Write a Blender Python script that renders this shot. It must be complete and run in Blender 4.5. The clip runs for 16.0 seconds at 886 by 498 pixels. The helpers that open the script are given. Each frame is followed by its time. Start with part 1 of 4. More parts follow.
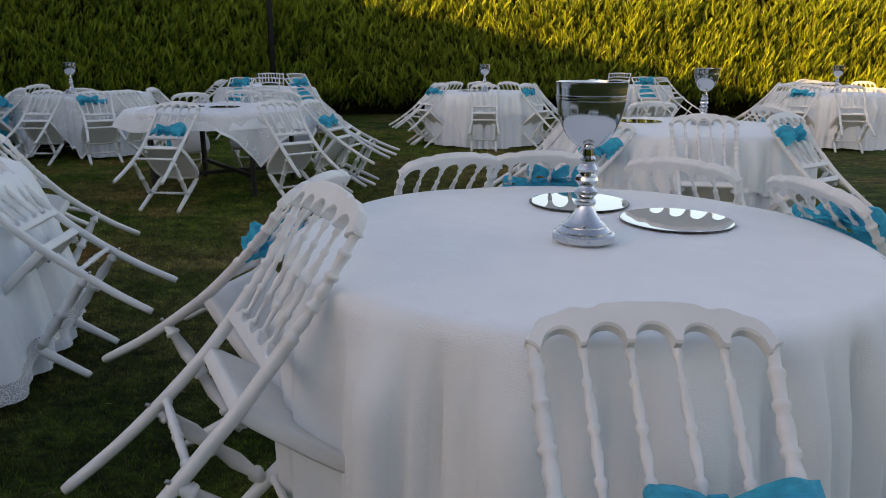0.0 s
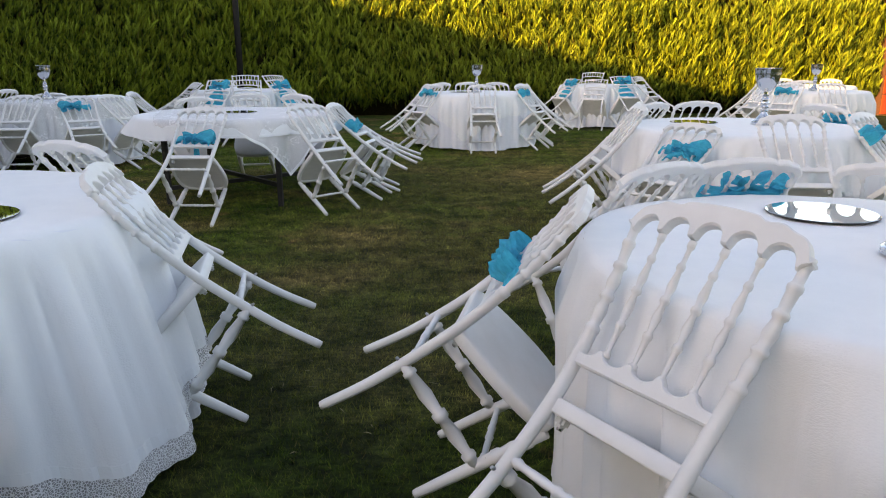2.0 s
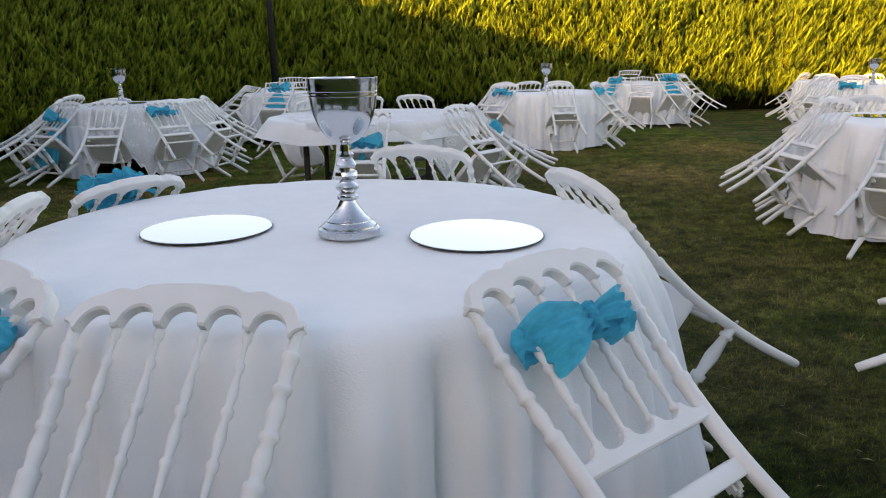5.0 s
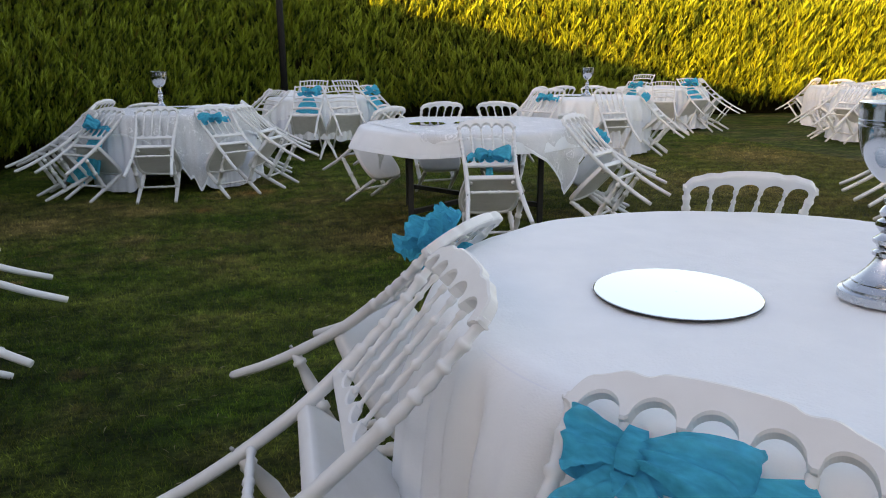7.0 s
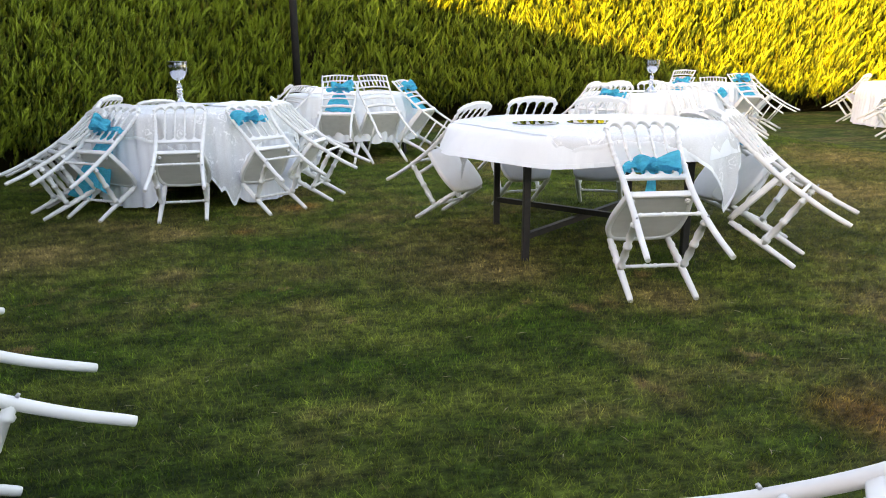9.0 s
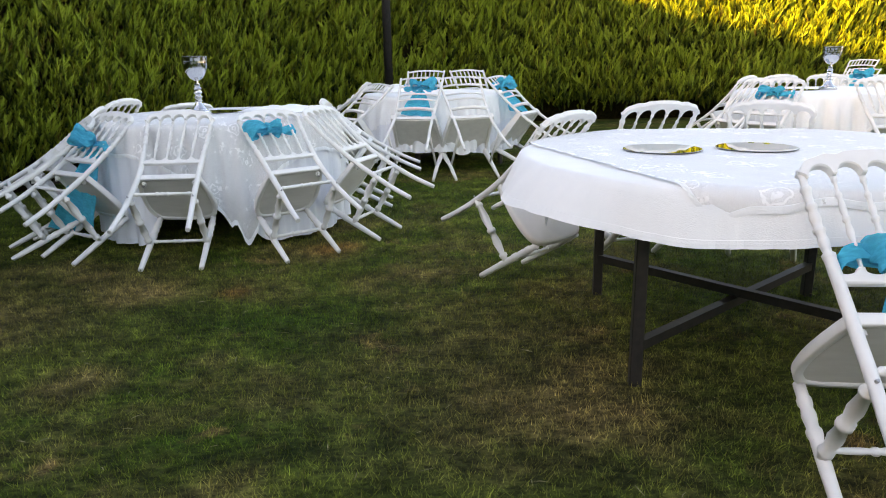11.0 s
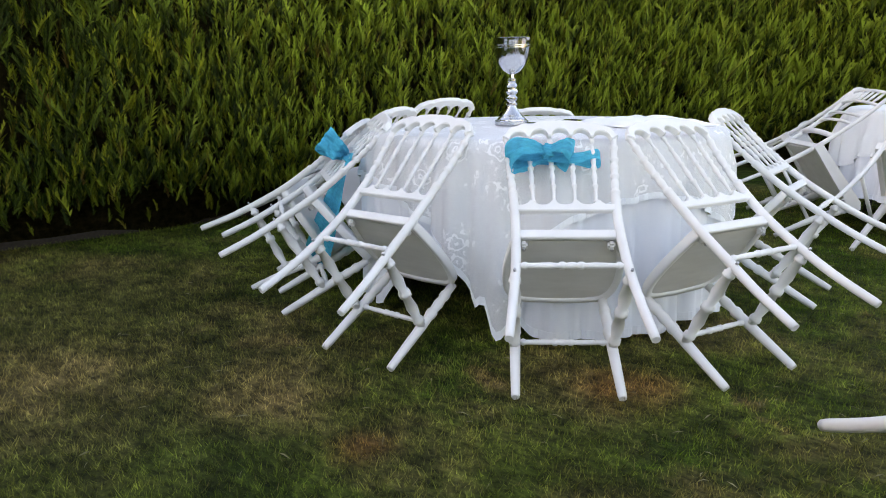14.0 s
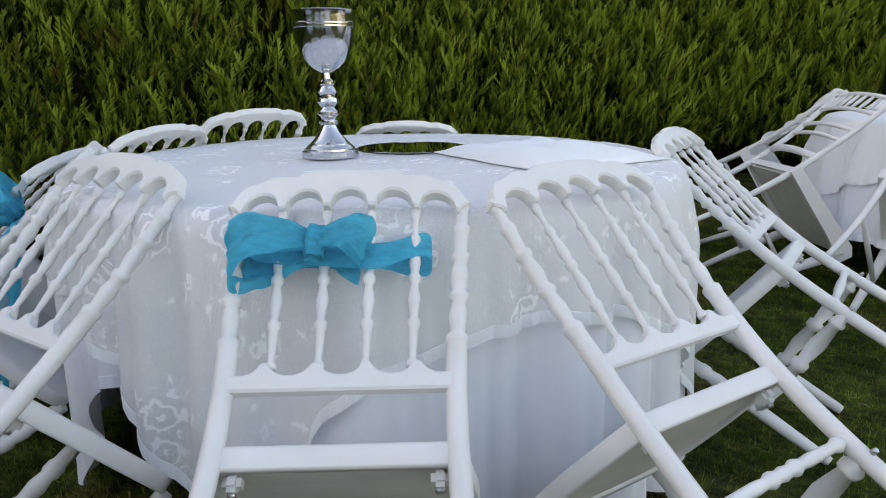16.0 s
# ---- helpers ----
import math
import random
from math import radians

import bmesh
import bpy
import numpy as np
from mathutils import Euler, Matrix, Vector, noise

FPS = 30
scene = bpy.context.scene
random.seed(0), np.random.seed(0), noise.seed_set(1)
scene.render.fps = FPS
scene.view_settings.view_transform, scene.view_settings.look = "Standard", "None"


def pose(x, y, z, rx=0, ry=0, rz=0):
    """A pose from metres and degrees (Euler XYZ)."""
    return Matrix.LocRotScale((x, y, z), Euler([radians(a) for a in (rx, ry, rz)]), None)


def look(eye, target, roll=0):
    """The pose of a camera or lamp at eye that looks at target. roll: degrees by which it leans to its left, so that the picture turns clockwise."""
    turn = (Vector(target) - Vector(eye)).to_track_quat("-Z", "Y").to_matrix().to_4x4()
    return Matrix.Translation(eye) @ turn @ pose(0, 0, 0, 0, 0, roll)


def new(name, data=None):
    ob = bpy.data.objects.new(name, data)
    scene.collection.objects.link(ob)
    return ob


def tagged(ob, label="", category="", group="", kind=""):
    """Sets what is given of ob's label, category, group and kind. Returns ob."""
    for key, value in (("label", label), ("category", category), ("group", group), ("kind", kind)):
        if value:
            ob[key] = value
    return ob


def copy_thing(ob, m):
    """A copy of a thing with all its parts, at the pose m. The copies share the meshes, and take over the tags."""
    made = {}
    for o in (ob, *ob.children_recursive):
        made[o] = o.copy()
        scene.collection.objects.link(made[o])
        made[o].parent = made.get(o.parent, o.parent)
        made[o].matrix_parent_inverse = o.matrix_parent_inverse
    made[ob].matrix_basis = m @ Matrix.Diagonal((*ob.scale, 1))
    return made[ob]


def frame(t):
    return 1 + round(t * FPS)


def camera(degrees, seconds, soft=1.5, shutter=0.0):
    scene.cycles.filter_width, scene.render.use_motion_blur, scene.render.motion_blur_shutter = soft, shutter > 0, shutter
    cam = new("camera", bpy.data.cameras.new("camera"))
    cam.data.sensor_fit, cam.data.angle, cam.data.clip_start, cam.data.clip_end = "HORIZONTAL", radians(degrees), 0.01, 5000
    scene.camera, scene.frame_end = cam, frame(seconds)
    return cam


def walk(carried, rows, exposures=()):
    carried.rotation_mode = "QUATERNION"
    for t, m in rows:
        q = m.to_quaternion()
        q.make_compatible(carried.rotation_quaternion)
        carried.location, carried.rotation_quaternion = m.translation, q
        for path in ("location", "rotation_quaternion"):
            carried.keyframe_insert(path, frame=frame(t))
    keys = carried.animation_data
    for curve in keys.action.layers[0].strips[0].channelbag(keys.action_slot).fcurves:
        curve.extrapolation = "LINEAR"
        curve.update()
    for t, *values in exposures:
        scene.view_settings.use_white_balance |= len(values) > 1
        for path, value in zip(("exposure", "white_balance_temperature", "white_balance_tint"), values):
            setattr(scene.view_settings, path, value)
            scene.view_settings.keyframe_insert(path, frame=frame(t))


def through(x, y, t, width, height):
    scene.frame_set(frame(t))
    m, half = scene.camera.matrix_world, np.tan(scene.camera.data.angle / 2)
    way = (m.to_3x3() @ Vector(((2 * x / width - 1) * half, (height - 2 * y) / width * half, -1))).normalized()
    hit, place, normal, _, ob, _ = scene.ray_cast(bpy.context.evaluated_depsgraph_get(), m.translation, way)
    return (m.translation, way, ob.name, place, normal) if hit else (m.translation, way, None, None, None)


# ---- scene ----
cam = camera(64.8, 16.0, 1.0)
PATH = [
    (0, (0.158, 0.807, 1.199), (0.059, 2.736, 0.68), 0.2),
    (0.5, (-0.042, 0.836, 1.214), (-0.109, 2.767, 0.696), 0.0),
    (1, (-0.246, 0.95, 1.216), (-0.3, 2.881, 0.698), -0.0),
    (1.5, (-0.504, 1.023, 1.213), (-0.52, 2.954, 0.695), -0.0),
    (2, (-0.761, 1.019, 1.208), (-0.672, 2.949, 0.689), -0.1),
    (2.5, (-0.968, 1.127, 1.201), (-0.814, 3.053, 0.683), -0.1),
    (3, (-1.214, 1.3, 1.195), (-1.024, 3.222, 0.676), -0.2),
    (3.5, (-1.466, 1.356, 1.203), (-1.275, 3.279, 0.685), -0.1),
    (4, (-1.765, 1.306, 1.214), (-1.579, 3.228, 0.695), -0.2),
    (4.5, (-2.009, 1.321, 1.197), (-1.832, 3.245, 0.679), -0.2),
    (4.6, (-2.08, 1.332, 1.194), (-1.907, 3.255, 0.673), -0.1),
    (4.7, (-2.155, 1.343, 1.189), (-1.977, 3.267, 0.671), -0.3),
    (6.8, (-3.39, 1.888, 1.24), (-3.069, 3.794, 0.727), -0.2),
    (7, (-3.52, 1.979, 1.237), (-3.185, 3.882, 0.722), -0.4),
    (7.5, (-3.78, 2.274, 1.187), (-3.436, 4.177, 0.675), -0.4),
    (8, (-3.934, 2.61, 1.187), (-3.598, 4.513, 0.673), -0.4),
    (8.5, (-4.065, 2.915, 1.162), (-3.732, 4.819, 0.648), -0.3),
    (9, (-4.15, 3.282, 1.142), (-3.758, 5.174, 0.627), -0.4),
    (9.2, (-4.156, 3.456, 1.142), (-3.76, 5.347, 0.626), -0.4),
    (11.3, (-3.431, 5.102, 1.111), (-3.483, 7.03, 0.583), -1.3),
    (11.5, (-3.347, 5.254, 1.099), (-3.465, 7.178, 0.567), -1.4),
    (12, (-3.221, 5.608, 1.054), (-3.607, 7.501, 0.536), -1.5),
    (12.5, (-3.108, 5.915, 1.043), (-3.91, 7.678, 0.542), -1.0),
    (13, (-3.129, 6.277, 0.998), (-4.154, 7.924, 0.513), -0.8),
    (13.5, (-3.173, 6.659, 0.965), (-4.321, 8.228, 0.494), -0.8),
    (14, (-3.247, 7.036, 1.001), (-4.489, 8.528, 0.523), -0.8),
    (14.5, (-3.408, 7.363, 1.003), (-4.7, 8.812, 0.524), -0.7),
    (15, (-3.571, 7.701, 0.997), (-4.857, 9.159, 0.529), -0.6),
    (15.5, (-3.673, 8.082, 1.003), (-4.911, 9.578, 0.526), -0.8),
    (16, (-3.731, 8.366, 1.005), (-4.845, 9.953, 0.515), -0.8),
]
EXPOSURES = [(0.0, 1.34, 8100, 24), (1.0, 1.73, 8300, 24), (2.5, 2.05, 8400, 25), (3.5, 2.07, 8500, 25), (4.5, 1.88, 8500, 25), (7.0, 1.95, 8700, 25), (8.0, 2.6, 8900, 24), (9.0, 2.92, 9000, 24), (11.5, 2.6, 9000, 24), (12.5, 2.79, 9000, 26), (14.5, 2.78, 8900, 26), (15.5, 2.48, 8700, 24), (16.0, 2.28, 8700, 24)]
walk(cam, [(t, look(eye, target, roll)) for t, eye, target, roll in PATH], EXPOSURES)

# ---- world, sun and exposure ----
SUN_TRAVEL = Vector((1.0, 0.66, -0.268)).normalized()
world = bpy.data.worlds.new("sky")
scene.world = world
world.use_nodes = True
wn = world.node_tree
sky = wn.nodes.new("ShaderNodeTexSky")
sky.sky_type, sky.sun_disc = "NISHITA", False
sky.sun_elevation = math.asin(-SUN_TRAVEL.z)
sky.sun_rotation = math.atan2(-SUN_TRAVEL.x, -SUN_TRAVEL.y)
wn.nodes["Background"].inputs["Strength"].default_value = 0.13
wn.links.new(sky.outputs[0], wn.nodes["Background"].inputs["Color"])
sun = new("sun", bpy.data.lights.new("sun", "SUN"))
sun.data.energy, sun.data.angle, sun.data.color = 5.0, radians(0.6), (1.0, 0.64, 0.19)
sun.matrix_world = Matrix.Translation((-20, -10, 10)) @ SUN_TRAVEL.to_track_quat("-Z", "Y").to_matrix().to_4x4()


# ---- materials ----
def material(name, build):
    m = bpy.data.materials.new(name)
    m.use_nodes = True
    nt = m.node_tree
    build(nt, nt.nodes["Principled BSDF"])
    return m


def node(nt, kind, **sets):
    n = nt.nodes.new(kind)
    for key, value in sets.items():
        n.inputs[key].default_value = value
    return n


def coords(nt, scale=(1, 1, 1), space="Object"):
    tc, mp = nt.nodes.new("ShaderNodeTexCoord"), nt.nodes.new("ShaderNodeMapping")
    mp.inputs["Scale"].default_value = scale
    nt.links.new(tc.outputs[space], mp.inputs["Vector"])
    return mp.outputs[0]


def noise_tex(nt, vec, scale, detail=4.0, rough=0.55):
    n = node(nt, "ShaderNodeTexNoise", Scale=scale, Detail=detail, Roughness=rough)
    nt.links.new(vec, n.inputs["Vector"])
    return n.outputs["Fac"]


def ramp(nt, fac, stops):
    r = nt.nodes.new("ShaderNodeValToRGB")
    while len(r.color_ramp.elements) < len(stops):
        r.color_ramp.elements.new(0.5)
    for e, (p, c) in zip(r.color_ramp.elements, stops):
        e.position, e.color = p, (*c, 1) if len(c) == 3 else c
    nt.links.new(fac, r.inputs[0])
    return r.outputs[0]


def mix(nt, fac, a, b, blend="MIX"):
    m = nt.nodes.new("ShaderNodeMix")
    m.data_type, m.blend_type = "RGBA", blend
    for value, sock in ((fac, m.inputs[0]), (a, m.inputs[6]), (b, m.inputs[7])):
        if isinstance(value, (int, float)):
            sock.default_value = value
        elif isinstance(value, tuple):
            sock.default_value = (*value, 1)
        else:
            nt.links.new(value, sock)
    return m.outputs[2]


def bump(nt, bsdf, height, strength, distance=0.01):
    b = node(nt, "ShaderNodeBump", Strength=strength, Distance=distance)
    nt.links.new(height, b.inputs["Height"])
    nt.links.new(b.outputs[0], bsdf.inputs["Normal"])


def paint(nt, p):
    v = coords(nt)
    fine, broad = noise_tex(nt, v, 90, 5), noise_tex(nt, v, 7, 3)
    chips = ramp(nt, noise_tex(nt, v, 38, 6, 0.7), [(0.69, (0, 0, 0)), (0.73, (1, 1, 1))])
    col = mix(nt, ramp(nt, broad, [(0.35, (0, 0, 0)), (0.75, (1, 1, 1))]), (0.745, 0.745, 0.735), (0.67, 0.665, 0.645))
    col = mix(nt, chips, col, (0.50, 0.48, 0.44))
    nt.links.new(col, p.inputs["Base Color"])
    nt.links.new(ramp(nt, fine, [(0.3, (0.34, 0.34, 0.34)), (0.7, (0.5, 0.5, 0.5))]), p.inputs["Roughness"])
    bump(nt, p, fine, 0.12, 0.002)


def board(nt, p):
    v = coords(nt, (1, 3, 1))
    n = noise_tex(nt, v, 6, 6)
    nt.links.new(ramp(nt, n, [(0.3, (0.56, 0.55, 0.52)), (0.7, (0.66, 0.65, 0.62))]), p.inputs["Base Color"])
    p.inputs["Roughness"].default_value = 0.7
    bump(nt, p, n, 0.2, 0.002)


def pale_board(nt, p):
    n = noise_tex(nt, coords(nt), 14, 5)
    nt.links.new(ramp(nt, n, [(0.3, (0.60, 0.60, 0.58)), (0.7, (0.70, 0.70, 0.68))]), p.inputs["Base Color"])
    p.inputs["Roughness"].default_value = 0.6


def weave(tint, dark, bump_by=0.30, through=0.07):
    def build(nt, p):
        a = node(nt, "ShaderNodeTexVoronoi", Scale=170.0)
        nt.links.new(coords(nt, (1, 1, 2.2)), a.inputs["Vector"])
        crease = noise_tex(nt, coords(nt, (1, 1, 0.35)), 9, 5, 0.6)
        col = mix(nt, ramp(nt, crease, [(0.35, (0, 0, 0)), (0.7, (1, 1, 1))]), tint, dark)
        nt.links.new(col, p.inputs["Base Color"])
        p.inputs["Roughness"].default_value = 0.8
        p.inputs["Sheen Weight"].default_value = 0.15
        open_weave = math_node(nt, "MULTIPLY", ramp(nt, noise_tex(nt, coords(nt, (1, 1, 0.25)), 7, 3), [(0.42, (0.05, 0.05, 0.05)), (0.62, (0.22, 0.22, 0.22))]), a.outputs["Distance"])
        bump(nt, p, math_node(nt, "ADD", open_weave, crease), bump_by, 0.012)
        t, s = node(nt, "ShaderNodeBsdfTranslucent"), node(nt, "ShaderNodeMixShader", Fac=through)
        nt.links.new(col, t.inputs["Color"])
        nt.links.new(p.outputs[0], s.inputs[1])
        nt.links.new(t.outputs[0], s.inputs[2])
        nt.links.new(s.outputs[0], nt.nodes["Material Output"].inputs["Surface"])
    return build


def math_node(nt, op, a, b):
    m = nt.nodes.new("ShaderNodeMath")
    m.operation = op
    for sock, value in ((m.inputs[0], a), (m.inputs[1], b)):
        if isinstance(value, (int, float)):
            sock.default_value = value
        else:
            nt.links.new(value, sock)
    return m.outputs[0]


def lace(nt, p):
    """Sheer net with embroidered roses: curled petals round scattered hearts, joined by thin stems."""
    v = coords(nt)
    wob = node(nt, "ShaderNodeTexNoise", Scale=14.0, Detail=3.0)
    nt.links.new(v, wob.inputs["Vector"])
    vv = mix(nt, 0.06, v, wob.outputs["Color"])
    hearts = node(nt, "ShaderNodeTexVoronoi", Scale=7.5)
    nt.links.new(vv, hearts.inputs["Vector"])
    d = hearts.outputs["Distance"]
    swirl = math_node(nt, "ADD", math_node(nt, "MULTIPLY", d, 30.0), math_node(nt, "MULTIPLY", noise_tex(nt, v, 22, 3), 15.0))
    petals = ramp(nt, math_node(nt, "SINE", swirl, 0.0), [(0.0, (0, 0, 0)), (0.75, (0.9, 0.9, 0.9))])
    inside = ramp(nt, d, [(0.36, (1, 1, 1)), (0.46, (0, 0, 0))])
    motif = mix(nt, 1.0, petals, inside, "MULTIPLY")
    leaves = ramp(nt, noise_tex(nt, coords(nt, (1.0, 1.0, 0.6)), 48, 2, 0.4), [(0.52, (0, 0, 0)), (0.68, (0.85, 0.85, 0.85))])
    leaves = mix(nt, 1.0, leaves, ramp(nt, d, [(0.48, (1, 1, 1)), (0.60, (0, 0, 0))]), "MULTIPLY")
    motif = mix(nt, 1.0, motif, leaves, "LIGHTEN")
    net = node(nt, "ShaderNodeTexVoronoi", Scale=300.0)
    net.feature = "DISTANCE_TO_EDGE"
    nt.links.new(v, net.inputs["Vector"])
    threads = ramp(nt, net.outputs["Distance"], [(0.04, (0.80, 0.80, 0.80)), (0.20, (0.60, 0.60, 0.60))])
    cover = mix(nt, 1.0, motif, threads, "LIGHTEN")
    nt.links.new(mix(nt, motif, (0.85, 0.86, 0.87), (0.92, 0.925, 0.93)), p.inputs["Base Color"])
    p.inputs["Roughness"].default_value = 0.75
    bump(nt, p, motif, 0.25, 0.002)
    t, s = nt.nodes.new("ShaderNodeBsdfTransparent"), nt.nodes.new("ShaderNodeMixShader")
    nt.links.new(cover, s.inputs["Fac"])
    nt.links.new(t.outputs[0], s.inputs[1])
    nt.links.new(p.outputs[0], s.inputs[2])
    nt.links.new(s.outputs[0], nt.nodes["Material Output"].inputs["Surface"])


def net_cloth(nt, p):
    """Open crackled netting."""
    net = node(nt, "ShaderNodeTexVoronoi", Scale=140.0)
    net.feature = "DISTANCE_TO_EDGE"
    nt.links.new(coords(nt), net.inputs["Vector"])
    cover = ramp(nt, net.outputs["Distance"], [(0.07, (0.95, 0.95, 0.95)), (0.16, (0.35, 0.35, 0.35))])
    p.inputs["Base Color"].default_value = (0.80, 0.815, 0.83, 1)
    p.inputs["Roughness"].default_value = 0.75
    t, s = nt.nodes.new("ShaderNodeBsdfTransparent"), nt.nodes.new("ShaderNodeMixShader")
    nt.links.new(cover, s.inputs["Fac"])
    nt.links.new(t.outputs[0], s.inputs[1])
    nt.links.new(p.outputs[0], s.inputs[2])
    nt.links.new(s.outputs[0], nt.nodes["Material Output"].inputs["Surface"])


def organza(nt, p):
    v = coords(nt)
    n = noise_tex(nt, coords(nt, (1, 1, 3)), 38, 4)
    col = mix(nt, ramp(nt, n, [(0.3, (0, 0, 0)), (0.75, (1, 1, 1))]), (0.001, 0.40, 0.57), (0.004, 0.60, 0.80))
    nt.links.new(col, p.inputs["Base Color"])
    p.inputs["Roughness"].default_value = 0.55
    p.inputs["Specular IOR Level"].default_value = 0.1
    bump(nt, p, n, 0.35, 0.006)
    t, s = node(nt, "ShaderNodeBsdfTranslucent"), node(nt, "ShaderNodeMixShader", Fac=0.4)
    nt.links.new(col, t.inputs["Color"])
    nt.links.new(p.outputs[0], s.inputs[1])
    nt.links.new(t.outputs[0], s.inputs[2])
    u, q = nt.nodes.new("ShaderNodeBsdfTransparent"), node(nt, "ShaderNodeMixShader", Fac=0.03)
    nt.links.new(s.outputs[0], q.inputs[1])
    nt.links.new(u.outputs[0], q.inputs[2])
    nt.links.new(q.outputs[0], nt.nodes["Material Output"].inputs["Surface"])


def metal(color, rough):
    def build(nt, p):
        v = coords(nt)
        n = noise_tex(nt, v, 60, 4)
        p.inputs["Base Color"].default_value = (*color, 1)
        p.inputs["Metallic"].default_value = 1.0
        nt.links.new(ramp(nt, n, [(0.3, (rough * 0.6,) * 3), (0.8, (rough * 1.5,) * 3)]), p.inputs["Roughness"])
    return build


def dark_iron(nt, p):
    v = coords(nt)
    n = noise_tex(nt, v, 30, 5)
    nt.links.new(ramp(nt, n, [(0.35, (0.010, 0.009, 0.008)), (0.75, (0.026, 0.021, 0.018))]), p.inputs["Base Color"])
    p.inputs["Roughness"].default_value = 0.55
    bump(nt, p, n, 0.2, 0.002)


def black_iron(nt, p):
    n = noise_tex(nt, coords(nt), 30, 5)
    nt.links.new(ramp(nt, n, [(0.35, (0.006, 0.006, 0.006)), (0.75, (0.014, 0.013, 0.012))]), p.inputs["Base Color"])
    p.inputs["Roughness"].default_value = 0.7
    p.inputs["Specular IOR Level"].default_value = 0.2


# bare, dry places in the lawn: x, y, radius
WORN = [(-5.8, 7.8, 0.55), (-4.3, 9.0, 0.40), (-4.87, 7.2, 0.22), (-2.4, 6.3, 0.35), (-3.05, 7.0, 0.4), (2.2, 10.6, 0.9), (0.7, 8.6, 0.8), (-5.06, 8.3, 0.3), (-1.3, 4.9, 0.4), (-1.2, 5.9, 0.5)]
# south lawn's shade put into colour as dark green, and thin, half-dry grass
PAINTED_SHADE = [(-2.3, 1.9, 1.5), (-4.9, 2.8, 2.0), (-1.2, 2.9, 1.1), (-5.3, 4.6, 1.2)]
OLIVE = [(-0.4, 5.3, 1.7), (0.2, 8.0, 2.3), (-0.9, 3.9, 0.9), (2.5, 9.5, 2.0), (-5.5, 8.1, 1.0), (-6.4, 8.4, 1.1), (-3.2, 7.3, 1.0)]
SCORCHED = [(-4.55, 8.23, 0.12), (-2.3, 5.05, 0.26), (-4.15, 9.05, 0.2)]


def lawn_colour(nt, v):
    patch = ramp(nt, noise_tex(nt, v, 0.75, 6, 0.68), [(0.50, (0, 0, 0)), (0.64, (1, 1, 1))])
    spots = ramp(nt, noise_tex(nt, v, 2.3, 4, 0.6), [(0.62, (0, 0, 0)), (0.70, (1, 1, 1))])
    streak = ramp(nt, noise_tex(nt, coords(nt, (0.6, 1.4, 1)), 1.5, 5, 0.65), [(0.38, (0, 0, 0)), (0.66, (1, 1, 1))])
    tuft = ramp(nt, noise_tex(nt, v, 9.0, 5, 0.7), [(0.34, (0.38, 0.40, 0.38)), (0.66, (1.6, 1.55, 1.45))])
    clump = ramp(nt, noise_tex(nt, coords(nt, (0.75, 1.3, 1)), 3.6, 4, 0.6), [(0.36, (0.55, 0.62, 0.5)), (0.64, (1.35, 1.3, 1.3))])
    fleck = ramp(nt, noise_tex(nt, coords(nt, (0.7, 1.5, 1)), 26, 4, 0.65), [(0.36, (0.55, 0.57, 0.55)), (0.64, (1.75, 1.7, 1.6))])
    tuft = mix(nt, 1.0, mix(nt, 1.0, tuft, clump, "MULTIPLY"), fleck, "MULTIPLY")
    col = mix(nt, streak, (0.038, 0.086, 0.009), (0.128, 0.158, 0.034))
    col = mix(nt, patch, col, (0.172, 0.140, 0.060))
    col = mix(nt, spots, col, (0.210, 0.140, 0.070))
    # the first colour paints in shade; the others are dry and bare grass
    for bare, colour in ((PAINTED_SHADE, (0.023, 0.048, 0.007)), (OLIVE, (0.112, 0.102, 0.040)), (WORN, (0.240, 0.180, 0.085)), (SCORCHED, (0.250, 0.125, 0.050))):
        total = None
        wob = node(nt, "ShaderNodeTexNoise", Scale=3.2, Detail=5.0, Roughness=0.65)
        nt.links.new(v, wob.inputs["Vector"])
        for x, y, r in bare:
            moved = nt.nodes.new("ShaderNodeVectorMath")
            moved.operation = "MULTIPLY_ADD"
            nt.links.new(wob.outputs["Color"], moved.inputs[0])
            moved.inputs[1].default_value = (1.5 * r, 1.5 * r, 0)
            nt.links.new(v, moved.inputs[2])
            far = nt.nodes.new("ShaderNodeVectorMath")
            far.operation = "DISTANCE"
            nt.links.new(moved.outputs[0], far.inputs[0])
            far.inputs[1].default_value = (x + 0.75 * r, y + 0.75 * r, 0)
            fall = node(nt, "ShaderNodeMapRange")
            for key, value in (("From Min", 0.3 * r), ("From Max", 1.1 * r), ("To Min", 0.75), ("To Max", 0.0)):
                fall.inputs[key].default_value = value
            nt.links.new(far.outputs["Value"], fall.inputs["Value"])
            if total is None:
                total = fall.outputs[0]
            else:
                m = nt.nodes.new("ShaderNodeMath")
                m.operation = "MAXIMUM"
                nt.links.new(total, m.inputs[0])
                nt.links.new(fall.outputs[0], m.inputs[1])
                total = m.outputs[0]
        col = mix(nt, total, col, colour)
    return mix(nt, 1.0, col, tuft, "MULTIPLY")


def soil_grass(nt, p):
    v = coords(nt)
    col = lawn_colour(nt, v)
    fine = noise_tex(nt, v, 75, 6, 0.7)
    col = mix(nt, 0.75, col, ramp(nt, fine, [(0.3, (0.15, 0.15, 0.15)), (0.72, (0.8, 0.8, 0.8))]), "MULTIPLY")
    nt.links.new(col, p.inputs["Base Color"])
    p.inputs["Roughness"].default_value = 0.9
    p.inputs["Specular IOR Level"].default_value = 0.15
    bump(nt, p, fine, 0.9, 0.03)


